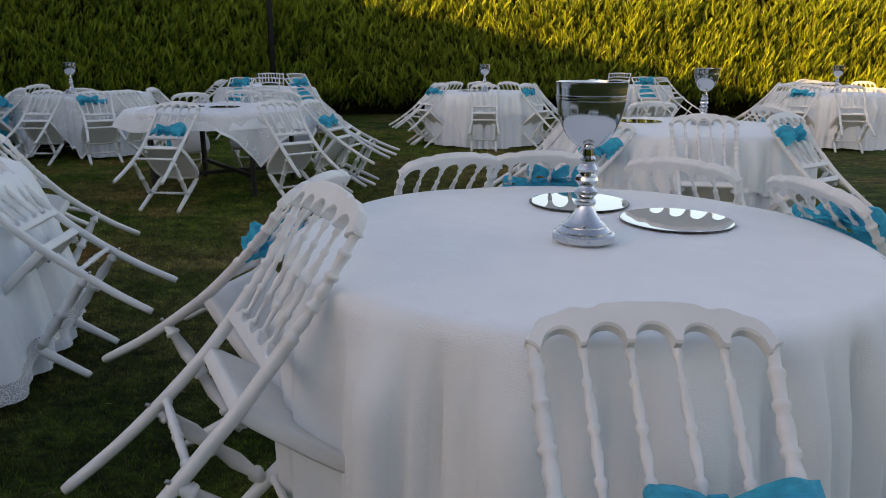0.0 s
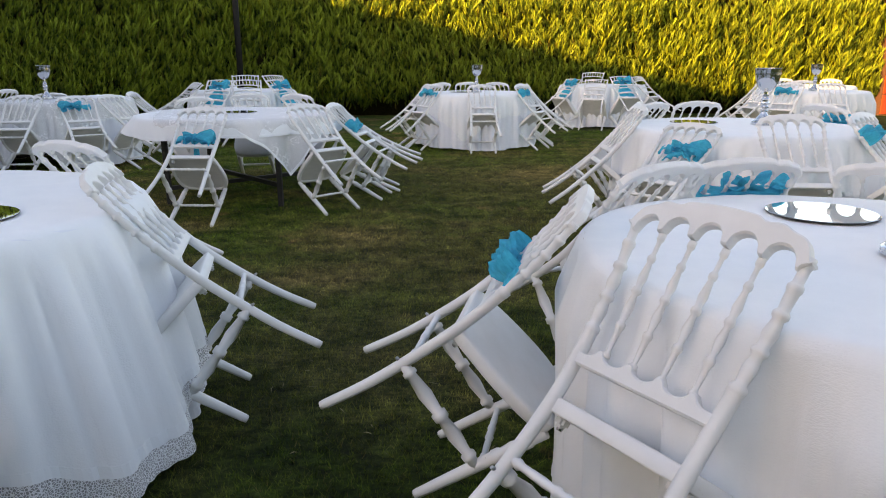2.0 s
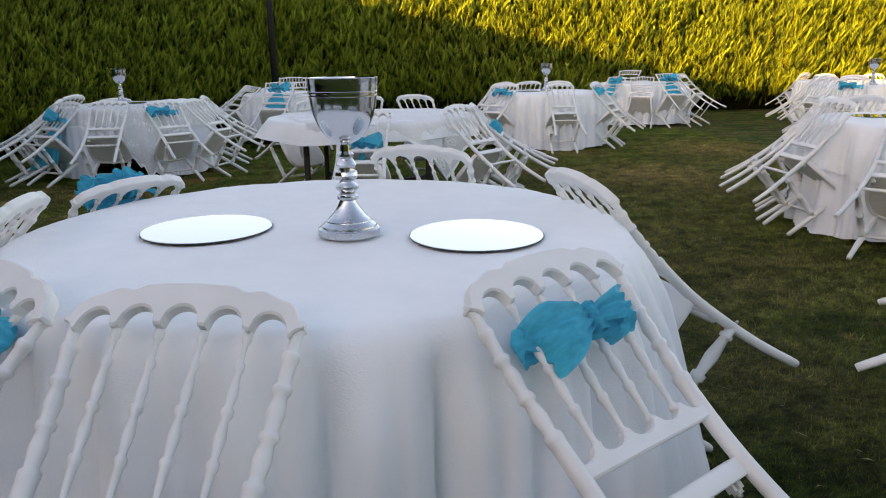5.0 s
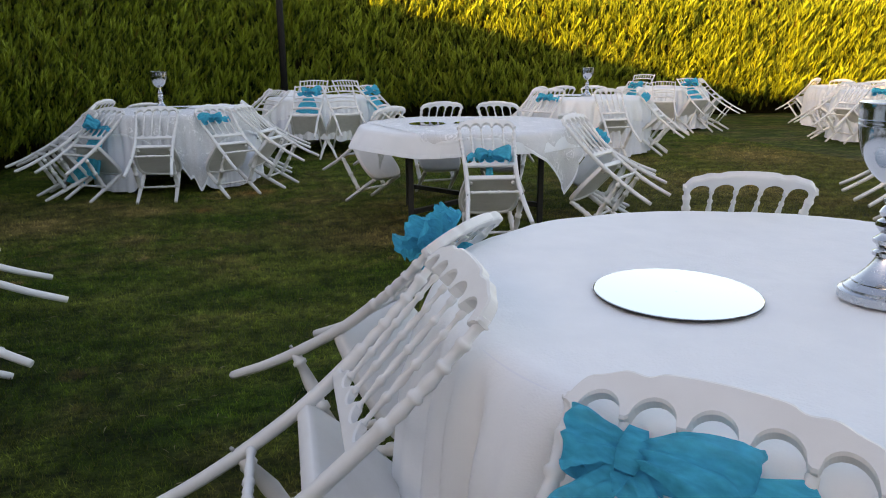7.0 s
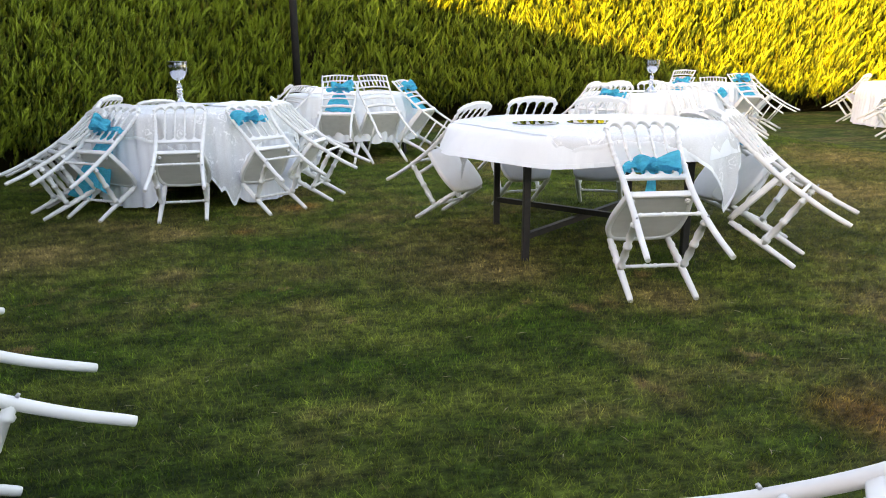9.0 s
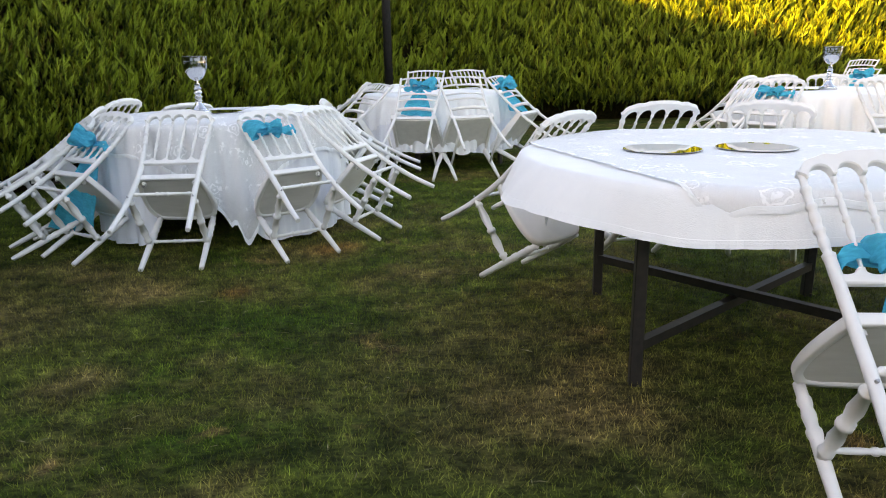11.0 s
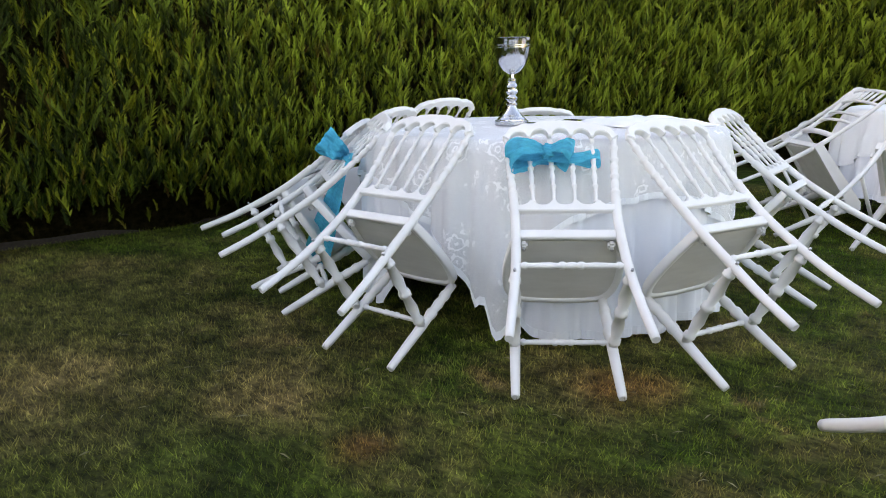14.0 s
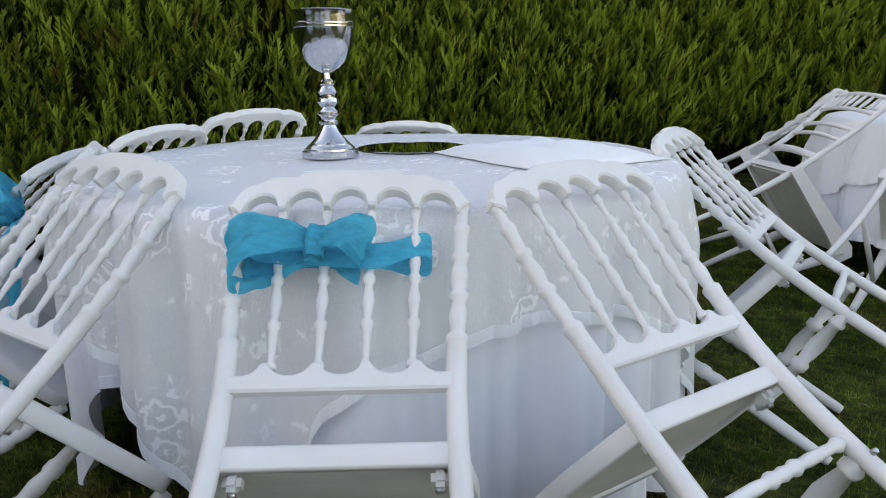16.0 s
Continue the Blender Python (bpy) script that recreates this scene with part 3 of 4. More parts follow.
def add_sash(chair, style, seed, height=0.735, shift=0.0):
    """Ties a sash to the back of a chair: bow, tailed bow, bow with one hanging end, rosette or drape."""
    y = back_y(height)
    band = part("sash", sash_band(0.150 if style != "rosette" else 0.10, seed), None, chair, "turquoise organza sash tied in a bow" if style != "rosette" else "turquoise organza sash tied in a rosette")
    band.location = (shift * 0.4, y, height)
    if style == "rosette":
        for k in range(15):
            p = part("bow_loop", petal(seed * 31 + k, k * 2.399, (0.060 + 0.030 * (k / 14)) * 1.25), None, band)
            p.scale = (0.86, 1.45, 0.80)
            p.location = (shift * 0.6 + 0.045 * math.sin(k * 2.1), -0.012 - 0.004 * (15 - k) / 3, 0.012 * math.cos(k * 1.3))
        return
    kx = shift
    for side in (-1, 1):
        size = 0.135 if side * (seed % 2 * 2 - 1) < 0 else 0.085
        p = part("bow_loop", bow_loop(side, size, seed + side * 0.7, 0.010), None, band)
        p.location = (kx, 0, 0)
        if style == "tail":
            p.rotation_euler.z = -side * 0.85
    part("knot", bow_knot(seed), None, band).location = (kx, 0, 0)
    if style == "drape":
        p = part("tail", bow_tail(1, 0.27, seed, 0.135, 0.0, 0.18), None, band)
        p.location = (kx, 0.045, -0.01)
    elif style == "tail":
        for side, length in ((-1, 0.44), (1, 0.36)):
            p = part("tail", bow_tail(side, length, seed + side, 0.072, 0.06, 0.8), None, band)
            p.location = (kx + side * 0.03, 0.03, -0.01)
            p.rotation_euler.z = 0.55 if side < 0 else 0.35
    elif style == "hanging":
        p = part("tail", bow_tail(1, 0.27, seed, 0.036, 0.0, 1.2, 0.105), None, band)
        p.location = (kx, 0.03, -0.01)
    elif seed % 4 != 3:
        for side, length in ((-1, 0.085), (1, 0.065)):
            p = part("tail", bow_tail(side, length, seed + side, 0.036, 0.65), None, band)
            p.location = (kx, 0, -0.01)


CHAIR_MESHES = {}


def chair_meshes():
    """The meshes that all spindle-back chairs share."""
    m = CHAIR_MESHES
    m["post"] = post_mesh(POST_RINGS)
    m["post_m"] = mirrored(m["post"], "back_post")
    m["crest"] = strip_rail("crest_rail", np.linspace(-0.202, 0.202, 105), crest_low, crest_high, lambda x: -0.300 - 0.010 * (1 - (x / 0.2) ** 2), 0.026, PAINT)
    m["rail"] = strip_rail("back_rail", np.linspace(-0.176, 0.176, 71), lambda x: 0.528, rail_high, lambda x: -0.283, 0.022, PAINT)
    for k, x in enumerate(BAYS[1:-1]):
        m["spindle%d" % k] = turned("spindle", (x * 0.93, -0.282, 0.566), (x, -0.301, 0.846), [(u, r * 0.90) for u, r in SPINDLE], PAINT, 8)
    m["seat"], m["under"] = seat_meshes()
    m["leg"] = turned("front_leg", (0.168, 0.0, 0.0), (0.158, 0.085, 0.425), FRONT_LEG, PAINT)
    m["leg_m"] = mirrored(m["leg"], "front_leg")
    m["side"] = turned("side_stretcher", (0.174, -0.308, 0.262), (0.165, 0.040, 0.205), BALUSTER, PAINT)
    m["side_m"] = mirrored(m["side"], "side_stretcher")
    m["rear"] = turned("rear_stretcher", (-0.170, -0.306, 0.295), (0.170, -0.306, 0.295), STRETCHER, PAINT, 8)
    m["front"] = turned("front_stretcher", (-0.160, 0.044, 0.225), (0.160, 0.044, 0.225), STRETCHER, PAINT, 8)
    b = bmesh.new()
    bmesh.ops.create_cube(b, size=1, matrix=Matrix.Translation((0.140, -0.255, 0.411)) @ Matrix.Diagonal((0.026, 0.030, 0.026, 1)))
    bmesh.ops.bevel(b, geom=list(b.edges), offset=0.007, segments=2, affect="EDGES")
    me = bpy.data.meshes.new("bracket")
    b.to_mesh(me)
    b.free()
    me.materials.append(PAINT)
    m["bracket"], m["bracket_m"] = me, mirrored(me, "bracket")
    m["bolt"] = turned("bolt", (0.140, -0.253, 0.392), (0.140, -0.253, 0.400), [(0, 0.006), (0.5, 0.007), (1, 0.007)], STEEL, 8)
    m["bolt_m"] = mirrored(m["bolt"], "bolt")
    m["peg"] = turned("bolt", (0.175, -0.336, 0.262), (0.175, -0.326, 0.262), [(0, 0.004), (0.5, 0.005), (1, 0.005)], STEEL, 8)
    m["peg_m"] = mirrored(m["peg"], "bolt")


def spindle_chair(label, sash=None, seed=0, height=0.735, shift=0.0):
    m = CHAIR_MESHES
    c = thing("banquet_chair", label, "chair", "white banquet chairs")
    for name, key in (("back_post", "post"), ("back_post", "post_m"), ("crest_rail", "crest"), ("back_rail", "rail"), ("front_leg", "leg"), ("front_leg", "leg_m"), ("side_stretcher", "side"),
                      ("side_stretcher", "side_m"), ("rear_stretcher", "rear"), ("front_stretcher", "front"), ("seat", "seat")):
        ob = part(name, m[key], None, c)
        if name == "seat":
            part("seat_underside", m["under"], None, ob, "bare grey board under the seat")
            for k in ("bracket", "bracket_m"):
                part("bracket", m[k], None, ob)
            for k in ("bolt", "bolt_m"):
                part("bolt", m[k], None, ob, "zinc bolt")
        if name == "back_post":
            part("bolt", m["peg" if key == "post" else "peg_m"], None, ob, "zinc bolt")
    for k in range(4):
        part("spindle", m["spindle%d" % k], None, c)
    if sash:
        add_sash(c, sash, seed, height, shift)
    return c


def slat_chair(label, sash=None, seed=0):
    """The other kind: plain posts, a comb of short spindles at the top, level slats and a solid tapered seat."""
    c = thing("slat_back_chair", label, "chair", "white slat-back chairs")
    if "slat_post" not in CHAIR_MESHES:
        m = CHAIR_MESHES
        plain = [(0.0, 0.012), (0.4, 0.0155), (0.9, 0.012)]
        m["slat_post"] = post_mesh(plain, 0.90)
        m["slat_post_m"] = mirrored(m["slat_post"], "back_post")
        for k, z in enumerate((0.885, 0.800, 0.705, 0.645, 0.535)):
            half = curve_at(POST, min(z, 0.87))[0]
            path = [(x, back_y(min(z, 0.87)) - 0.022 * (1 - (x / half) ** 2), z) for x in np.linspace(-half, half, 13)]
            m["slat%d" % k] = tube("slat", path, [0.0150 if k == 4 else 0.0085] * 13, PAINT, 7)
        for k in range(7):
            x = -0.132 + 0.044 * k
            y = back_y(0.84) - 0.022 * (1 - (x / 0.185) ** 2)
            m["comb%d" % k] = turned("spindle", (x, y, 0.805), (x, y - 0.003, 0.880), [(0, 0.005), (0.4, 0.0075), (0.6, 0.0075), (1, 0.005)], PAINT, 7)
        out = [(-0.178, -0.290), (-0.205, 0.10), (-0.195, 0.125), (0.195, 0.125), (0.205, 0.10), (0.178, -0.290)]
        verts = [(x * f, y, z) for z, f in ((0.425, 0.98), (0.430, 1), (0.450, 1), (0.455, 0.98)) for x, y in out]
        n = len(out)
        m["slat_seat"] = from_arrays("seat", verts, [f[::-1] for f in grid_faces(4, n, True)] + [tuple(range(n)), tuple(reversed(range(3 * n, 4 * n)))], PAINT, False)
        under = [(x * 0.93, y * 0.93 - 0.006, z) for z in (0.4205, 0.4245) for x, y in out]
        m["slat_under"] = from_arrays("seat_underside", under, [tuple(range(n)), tuple(reversed(range(n, 2 * n)))] + [f[::-1] for f in grid_faces(2, n, True)], PALE, False)
        board = [(x, y, z) for x in (0.0, 0.022) for y, z in ((-0.300, 0.418), (-0.300, 0.462), (0.10, 0.462), (0.135, 0.440), (0.125, 0.385), (0.02, 0.402))]
        verts = [(0.172 + 0.027 * (y + 0.29) / 0.40 + x, y, z) for x, y, z in board]
        faces = [tuple(range(6)), tuple(reversed(range(6, 12)))] + [(k, k + 6, (k + 1) % 6 + 6, (k + 1) % 6) for k in range(6)]
        m["slat_side"] = from_arrays("seat_side", verts, faces, PAINT, False)
        m["slat_side_m"] = mirrored(m["slat_side"], "seat_side")
        m["slat_leg"] = tube("front_leg", [(0.192, 0.0, 0.0), (0.190, 0.04, 0.2), (0.198, 0.105, 0.42)], [0.013, 0.018, 0.025], PAINT, 8)
        m["slat_leg_m"] = mirrored(m["slat_leg"], "front_leg")
        m["slat_bar"] = tube("side_stretcher", [(0.178, -0.32, 0.23), (0.178, 0.03, 0.20)], [0.010, 0.010], PAINT, 7)
        m["slat_bar_m"] = mirrored(m["slat_bar"], "side_stretcher")
    m = CHAIR_MESHES
    for name, key in (("back_post", "slat_post"), ("back_post", "slat_post_m"), ("front_leg", "slat_leg"), ("front_leg", "slat_leg_m"), ("side_stretcher", "slat_bar"), ("side_stretcher", "slat_bar_m"), ("seat", "slat_seat")):
        ob = part(name, m[key], None, c)
        if name == "seat":
            part("seat_underside", m["slat_under"], None, ob, "pale painted underside of the seat")
            part("seat_side", m["slat_side"], None, ob)
            part("seat_side", m["slat_side_m"], None, ob)
    for k in range(5):
        part("slat", m["slat%d" % k], None, c)
    for k in range(7):
        part("spindle", m["comb%d" % k], None, c)
    if sash:
        add_sash(c, sash, seed, 0.80)
    return c


chair_meshes()
KINDS = {
    "plain": spindle_chair("white-painted wooden spindle-back chair tipped forward against a table"),
    "bow": spindle_chair("white spindle-back chair with turquoise bow tipped against a table", "bow", 3, 0.765, -0.035),
    "bowmid": spindle_chair("white spindle-back chair with dark turquoise bow tipped against a table", "bow", 3, 0.765, 0.015),
    "bow2": spindle_chair("white spindle-back chair with turquoise bow tipped against a table", "bow", 8, 0.70, 0.03),
    "bowlow": spindle_chair("white spindle-back chair with low turquoise bow tipped against a table", "bow", 12, 0.580, 0.03),
    "bowhang": spindle_chair("white spindle-back chair with trailing turquoise bow tipped against a table", "hanging", 8, 0.605, 0.0),
    "bowhigh": spindle_chair("white spindle-back chair with large turquoise bow tipped against a table", "bow", 10, 0.80, -0.06),
    "tail": spindle_chair("white spindle-back chair with long turquoise bow tails tipped against a table", "tail", 5, 0.66),
    "rose": spindle_chair("white spindle-back chair with turquoise fabric rosette tipped against a table", "rosette", 6, 0.775),
    "crumpled": spindle_chair("white spindle-back chair with crumpled turquoise bow tipped against a table", "bow", 11, 0.635, 0.0),
    "slat": slat_chair("white slat-back chair with solid seat tipped against a table"),
    "slatbow": slat_chair("white slat-back chair with turquoise bow tipped against a table", "drape", 4),
}
USED = set()


def lean_for(gap, height):
    """The angle by which a chair tips about its front feet until its back rests on a table's edge."""
    def back_height(a):
        c, s = math.cos(a), math.sin(a)
        best = None
        for z in np.linspace(0.45, 0.93, 60):
            x, y = curve_at(POST, min(z, 0.87))
            yy, zz = y * c + z * s, -y * s + z * c
            if best is None or abs(yy - gap) < best[0]:
                best = (abs(yy - gap), zz)
        return best[1]
    lo, hi = radians(8), radians(75)
    for _ in range(24):
        mid = (lo + hi) / 2
        if back_height(mid) > height:
            lo = mid
        else:
            hi = mid
    return lo


def tip_chair(kind, foot, heading, lean):
    """Stands a chair with the middle of its front feet at foot, looking along heading (degrees from +x), tipped forward."""
    m = Matrix.Translation((foot[0], foot[1], 0.012)) @ Matrix.Rotation(radians(heading - 90), 4, "Z") @ Matrix.Rotation(-lean, 4, "X")
    first = KINDS[kind]
    if kind.startswith("slat"):
        m = m @ Matrix.Scale(1.06, 4)
    if kind not in USED:
        USED.add(kind)
        first.matrix_basis = m
        return first
    return copy_thing(first, m)


def ring_of_chairs(centre, radius, top, chairs):
    """Chairs round a table: (kind, angle, distance of the feet from the edge, turn off the radius)."""
    for kind, angle, gap, turn in chairs:
        a, d = radians(angle), radius + gap
        foot = (centre[0] + d * math.cos(a), centre[1] + d * math.sin(a))
        tip_chair(kind, foot, angle + 180 + turn, lean_for(gap * math.cos(radians(turn)), top + 0.022))


# ---- tables and cloths ----
def round_table(centre, radius, top, turn=0.0, label="round banquet table on dark iron legs under a white cloth"):
    t = thing("round_table", label, "table", "round banquet tables", Matrix.Translation((centre[0], centre[1], 0)) @ Matrix.Rotation(radians(turn), 4, "Z"))
    z = top - 0.006
    prof = [(0.001, z), (radius - 0.012, z), (radius - 0.008, z - 0.004), (radius - 0.008, z - 0.026), (radius - 0.012, z - 0.030), (0.001, z - 0.030)]
    part("tabletop", lathe("tabletop", prof[::-1], PLY, 64), None, t, "plywood top")
    for sx in (-1, 1):
        for sy in (-1, 1):
            b = bmesh.new()
            bmesh.ops.create_cube(b, size=1, matrix=Matrix.Translation((sx * 0.49, sy * 0.49, (z - 0.030) / 2)) @ Matrix.Diagonal((0.042, 0.042, z - 0.030, 1)))
            bmesh.ops.bevel(b, geom=list(b.edges), offset=0.004, segments=1, affect="EDGES")
            part("leg", b, IRON, t)
    for k, ang in enumerate((45, -45)):
        b = bmesh.new()
        bmesh.ops.create_cube(b, size=1, matrix=Matrix.Rotation(radians(ang), 4, "Z") @ Matrix.Translation((0, 0, 0.15 + 0.036 * k)) @ Matrix.Diagonal((1.36, 0.035, 0.035, 1)))
        part("brace", b, IRON, t)
    for k in range(4):
        b = bmesh.new()
        bmesh.ops.create_cube(b, size=1, matrix=Matrix.Rotation(radians(90 * k), 4, "Z") @ Matrix.Translation((0, 0.49, z - 0.052)) @ Matrix.Diagonal((0.93, 0.03, 0.04, 1)))
        part("apron", b, IRON, t)
    return t


def hem_of(cloth, verts, n, mat):
    """The doubled, stitched border along a cloth's edge: a band that lies just over the last rows."""
    last, above = verts[-n:], verts[-2 * n:-n]
    rows = []
    for share, out in ((0.0, 0.0), (0.0, 0.0012), (0.5, 0.0016), (0.95, 0.0012), (1.0, 0.0002)):
        for p, q in zip(last, above):
            x, y, z = (p[k] + (q[k] - p[k]) * share for k in range(3))
            r = math.hypot(x, y)
            rows.append((x * (1 + out / r), y * (1 + out / r), z + (0.002 if z < 0.03 else 0)))
    part("hem", from_arrays("hem", rows, grid_faces(5, n, True), mat, False), None, cloth, "doubled stitched hem")


def draped(name, centre, radius, top, extent, seed, mat, label, category="tablecloth", folds=15, depth=0.045, flare=0.05, lift=0.0, nphi=320, rows=44, border=0):
    """A cloth over a round top: extent(angle) is its reach from the table's middle, taken along the cloth."""
    rng = random.Random(seed)
    phases = [rng.uniform(0, 6.28) for _ in range(4)]
    shares = [0.03] + [k / (rows - 1) for k in range(3, rows)]
    bend, edge = radius - 0.014, 0.03
    verts = []
    for f in shares:
        for j in range(nphi):
            a = 2 * math.pi * j / nphi
            ca, sa = math.cos(a), math.sin(a)
            s = f * extent(a)
            w = noise.noise(Vector((ca * 1.4, sa * 1.4, seed)))
            if s <= bend:
                r = s
                z = top + lift + 0.0030 * noise.noise(Vector((r * ca * 5, r * sa * 5, seed + 3))) + 0.0015 * noise.noise(Vector((r * ca * 17, r * sa * 17, seed)))
            elif s < bend + edge:
                q = (s - bend) / edge * math.pi / 2
                r, z = bend + 0.019 * math.sin(q), top + lift - 0.019 * (1 - math.cos(q))
            else:
                t = s - bend - edge
                g = t / 0.70
                ph = folds * a + 2.6 * w + phases[0]
                wave = (2 * abs(math.sin(ph / 2 + phases[2])) ** 0.65 - 1) * 0.62 + (2 * abs(math.sin(1.07 * ph + phases[1])) ** 0.7 - 1) * 0.30 + 0.6 * noise.noise(Vector((ca * 4, sa * 4, seed + g * 0.8)))
                r = radius + 0.005 + lift + (flare(a) if callable(flare) else flare) * g ** 0.8 + depth * wave * min(1, g * 4.5)
                z = top + lift - 0.019 - t
                r = max(r, radius + 0.004 + lift - 0.03 * g)
                if z < 0.012:
                    r += (0.012 - z) * 0.7
                    z = 0.010 + 0.004 * (1 + noise.noise(Vector((ca * 9, sa * 9, seed))))
            verts.append((r * ca, r * sa, z))
    faces = grid_faces(len(shares) - border, nphi, True)
    faces.append(tuple(reversed(range(nphi))))
    rim = verts[-(border + 1) * nphi:]
    verts = verts[:len(verts) - border * nphi]
    ob = new(name, from_arrays(name, verts, faces, mat))
    ob.location = (centre[0], centre[1], 0)
    hem_of(ob, verts, nphi, CLOTH if mat is LACE else mat)
    if border:
        part("lace_border", from_arrays("lace_border", rim, grid_faces(border + 1, nphi, True), NET), None, ob, "netted white lace border")
    return tagged(ob, label, category, "table linen")


def bulge(base, *bumps):
    """A flare that varies round the table: bumps of (angle, width, more)."""
    def flare(a):
        out = base
        for angle, width, more in bumps:
            off = (a - radians(angle) + math.pi) % (2 * math.pi) - math.pi
            out += more * math.exp(-(off / radians(width)) ** 2)
        return out
    return flare


def square_reach(half, turn, wave=0.010, seed=0, power=9.0):
    """The reach of a square cloth with softened corners."""
    def reach(a):
        b = a - radians(turn)
        u, v = math.cos(b), math.sin(b)
        d = half * (abs(u) ** power + abs(v) ** power) ** (-1 / power)
        return d + wave * math.sin(29 * a + seed)
    return reach


def edged_reach(*edges, wave=0.006, tip=None):
    """The reach of a straight-edged cloth: each edge by the direction it faces and its distance; tip: (angle, width, more) of a drawn-out corner."""
    def reach(a):
        d = min(d / max(0.05, math.cos(a - radians(way))) for way, d in edges) + wave * math.sin(29 * a)
        if tip:
            off = (a - radians(tip[0]) + math.pi) % (2 * math.pi) - math.pi
            d += tip[2] * math.exp(-(off / radians(tip[1])) ** 4)
        return d
    return reach


def level_reach(radius, top, z, wave=0.015, seed=0, gap=None):
    """A round cloth that ends at height z; gap: (angle, width, rise) where it is hitched up."""
    def reach(a):
        d = radius + top - z + wave * math.sin(3 * a + seed) + wave * 0.6 * math.sin(7 * a + 2 * seed)
        if gap:
            off = (a - radians(gap[0]) + math.pi) % (2 * math.pi) - math.pi
            d -= gap[2] * math.exp(-(off / radians(gap[1])) ** 4)
        return d
    return reach


# ---- table decoration ----
def goblet(place, top, scale=1.0):
    g = thing("goblet_centrepiece", "tall polished silver goblet centrepiece standing on the tablecloth", "goblet", "silver goblets", Matrix.Translation((place[0], place[1], top)) @ Matrix.Scale(scale, 4))
    foot = [(0.001, 0.002), (0.067, 0.002), (0.0695, 0.004), (0.0695, 0.019), (0.067, 0.0215), (0.062, 0.0225), (0.0615, 0.027), (0.059, 0.029), (0.055, 0.0335), (0.0505, 0.0375), (0.050, 0.0395), (0.047, 0.041), (0.0385, 0.051), (0.030, 0.0625), (0.0225, 0.076), (0.0185, 0.086), (0.018, 0.088)]
    stem = [(0.018, 0.088), (0.024, 0.092), (0.024, 0.098), (0.017, 0.103), (0.019, 0.110), (0.026, 0.117), (0.026, 0.123), (0.018, 0.130), (0.016, 0.135), (0.021, 0.142), (0.026, 0.150), (0.024, 0.158), (0.016, 0.164), (0.020, 0.170), (0.023, 0.176),
            (0.019, 0.184), (0.014, 0.190), (0.018, 0.196), (0.018, 0.201), (0.012, 0.208), (0.011, 0.224)]
    bowl = [(0.011, 0.224), (0.018, 0.228), (0.033, 0.237), (0.044, 0.249), (0.053, 0.263), (0.0605, 0.279), (0.0662, 0.296), (0.0702, 0.314), (0.0728, 0.332), (0.0733, 0.337), (0.0745, 0.338), (0.0745, 0.341), (0.0735, 0.342), (0.0737, 0.345), (0.0750, 0.346), (0.0750, 0.349),
            (0.0742, 0.350), (0.0752, 0.364), (0.0758, 0.378), (0.0765, 0.380), (0.0745, 0.381), (0.072, 0.365), (0.066, 0.325), (0.052, 0.270), (0.030, 0.246), (0.001, 0.240)]
    foot, stem, bowl = ([(r * 1.13, z * 1.03) for r, z in prof] for prof in (foot, stem, bowl))
    part("foot", lathe("foot", foot, SATIN_METAL, 44), None, g)
    part("stem", lathe("stem", stem, CHROME, 32), None, g)
    part("bowl", lathe("bowl", bowl, CHROME, 48), None, g)
    return g


def mirror_plate(place, top, r=0.17):
    p = thing("mirror_plate", "round frameless mirror lying flat on the tablecloth", "mirror", "round table mirrors", Matrix.Translation((place[0], place[1], top)))
    part("edge", lathe("edge", [(0.001, 0.001), (r - 0.001, 0.001), (r, 0.0015), (r, 0.0032), (r - 0.001, 0.0036)], RIM, 64), None, p, "dark ground edge")
    part("glass", lathe("glass", [(0.001, 0.0046), (r - 0.0025, 0.0046), (r - 0.0012, 0.0038), (r - 0.0012, 0.0030)][::-1], MIRROR, 64, False), None, p, "silvered glass")
    return p


# ---- ground and hedges ----
def plain_sheet(name, size, z, mat):
    b = bmesh.new()
    bmesh.ops.create_grid(b, x_segments=40, y_segments=40, size=size)
    me = bpy.data.meshes.new(name)
    b.to_mesh(me)
    b.free()
    me.materials.append(mat)
    ob = new(name, me)
    ob.location.z = z
    return ob


tagged(plain_sheet("ground", 400, 0.0, LAWN), "mown garden lawn with dry brown patches", "lawn", kind="structure")

HEDGE_LINE = [(-9.7, -8.0), (-8.75, 2.0), (-7.78, 6.5), (-7.26, 9.1), (-6.97, 10.5), (-6.45, 12.1), (-5.75, 14.0), (-5.30, 14.8), (-4.45, 15.5), (-3.70, 16.15), (-2.90, 16.6), (-1.80, 16.97), (-0.20, 17.08), (3.0, 17.09), (6.0, 17.04), (9.9, 16.95)]
HEDGE_TOP = 2.64


def hedge_curve(step):
    """Points and outward-facing normals along the hedge's face."""
    knots, u = [], 0.0
    for k, p in enumerate(HEDGE_LINE):
        if k:
            u += math.dist(p, HEDGE_LINE[k - 1])
        knots.append((u, *p))
    n = int(u / step)
    pts = [Vector(curve_at(knots, u * k / n)) for k in range(n + 1)]
    out = []
    for k, p in enumerate(pts):
        d = (pts[min(k + 1, n)] - pts[max(k - 1, 0)]).normalized()
        out.append((p, Vector((d.y, -d.x))))
    return out


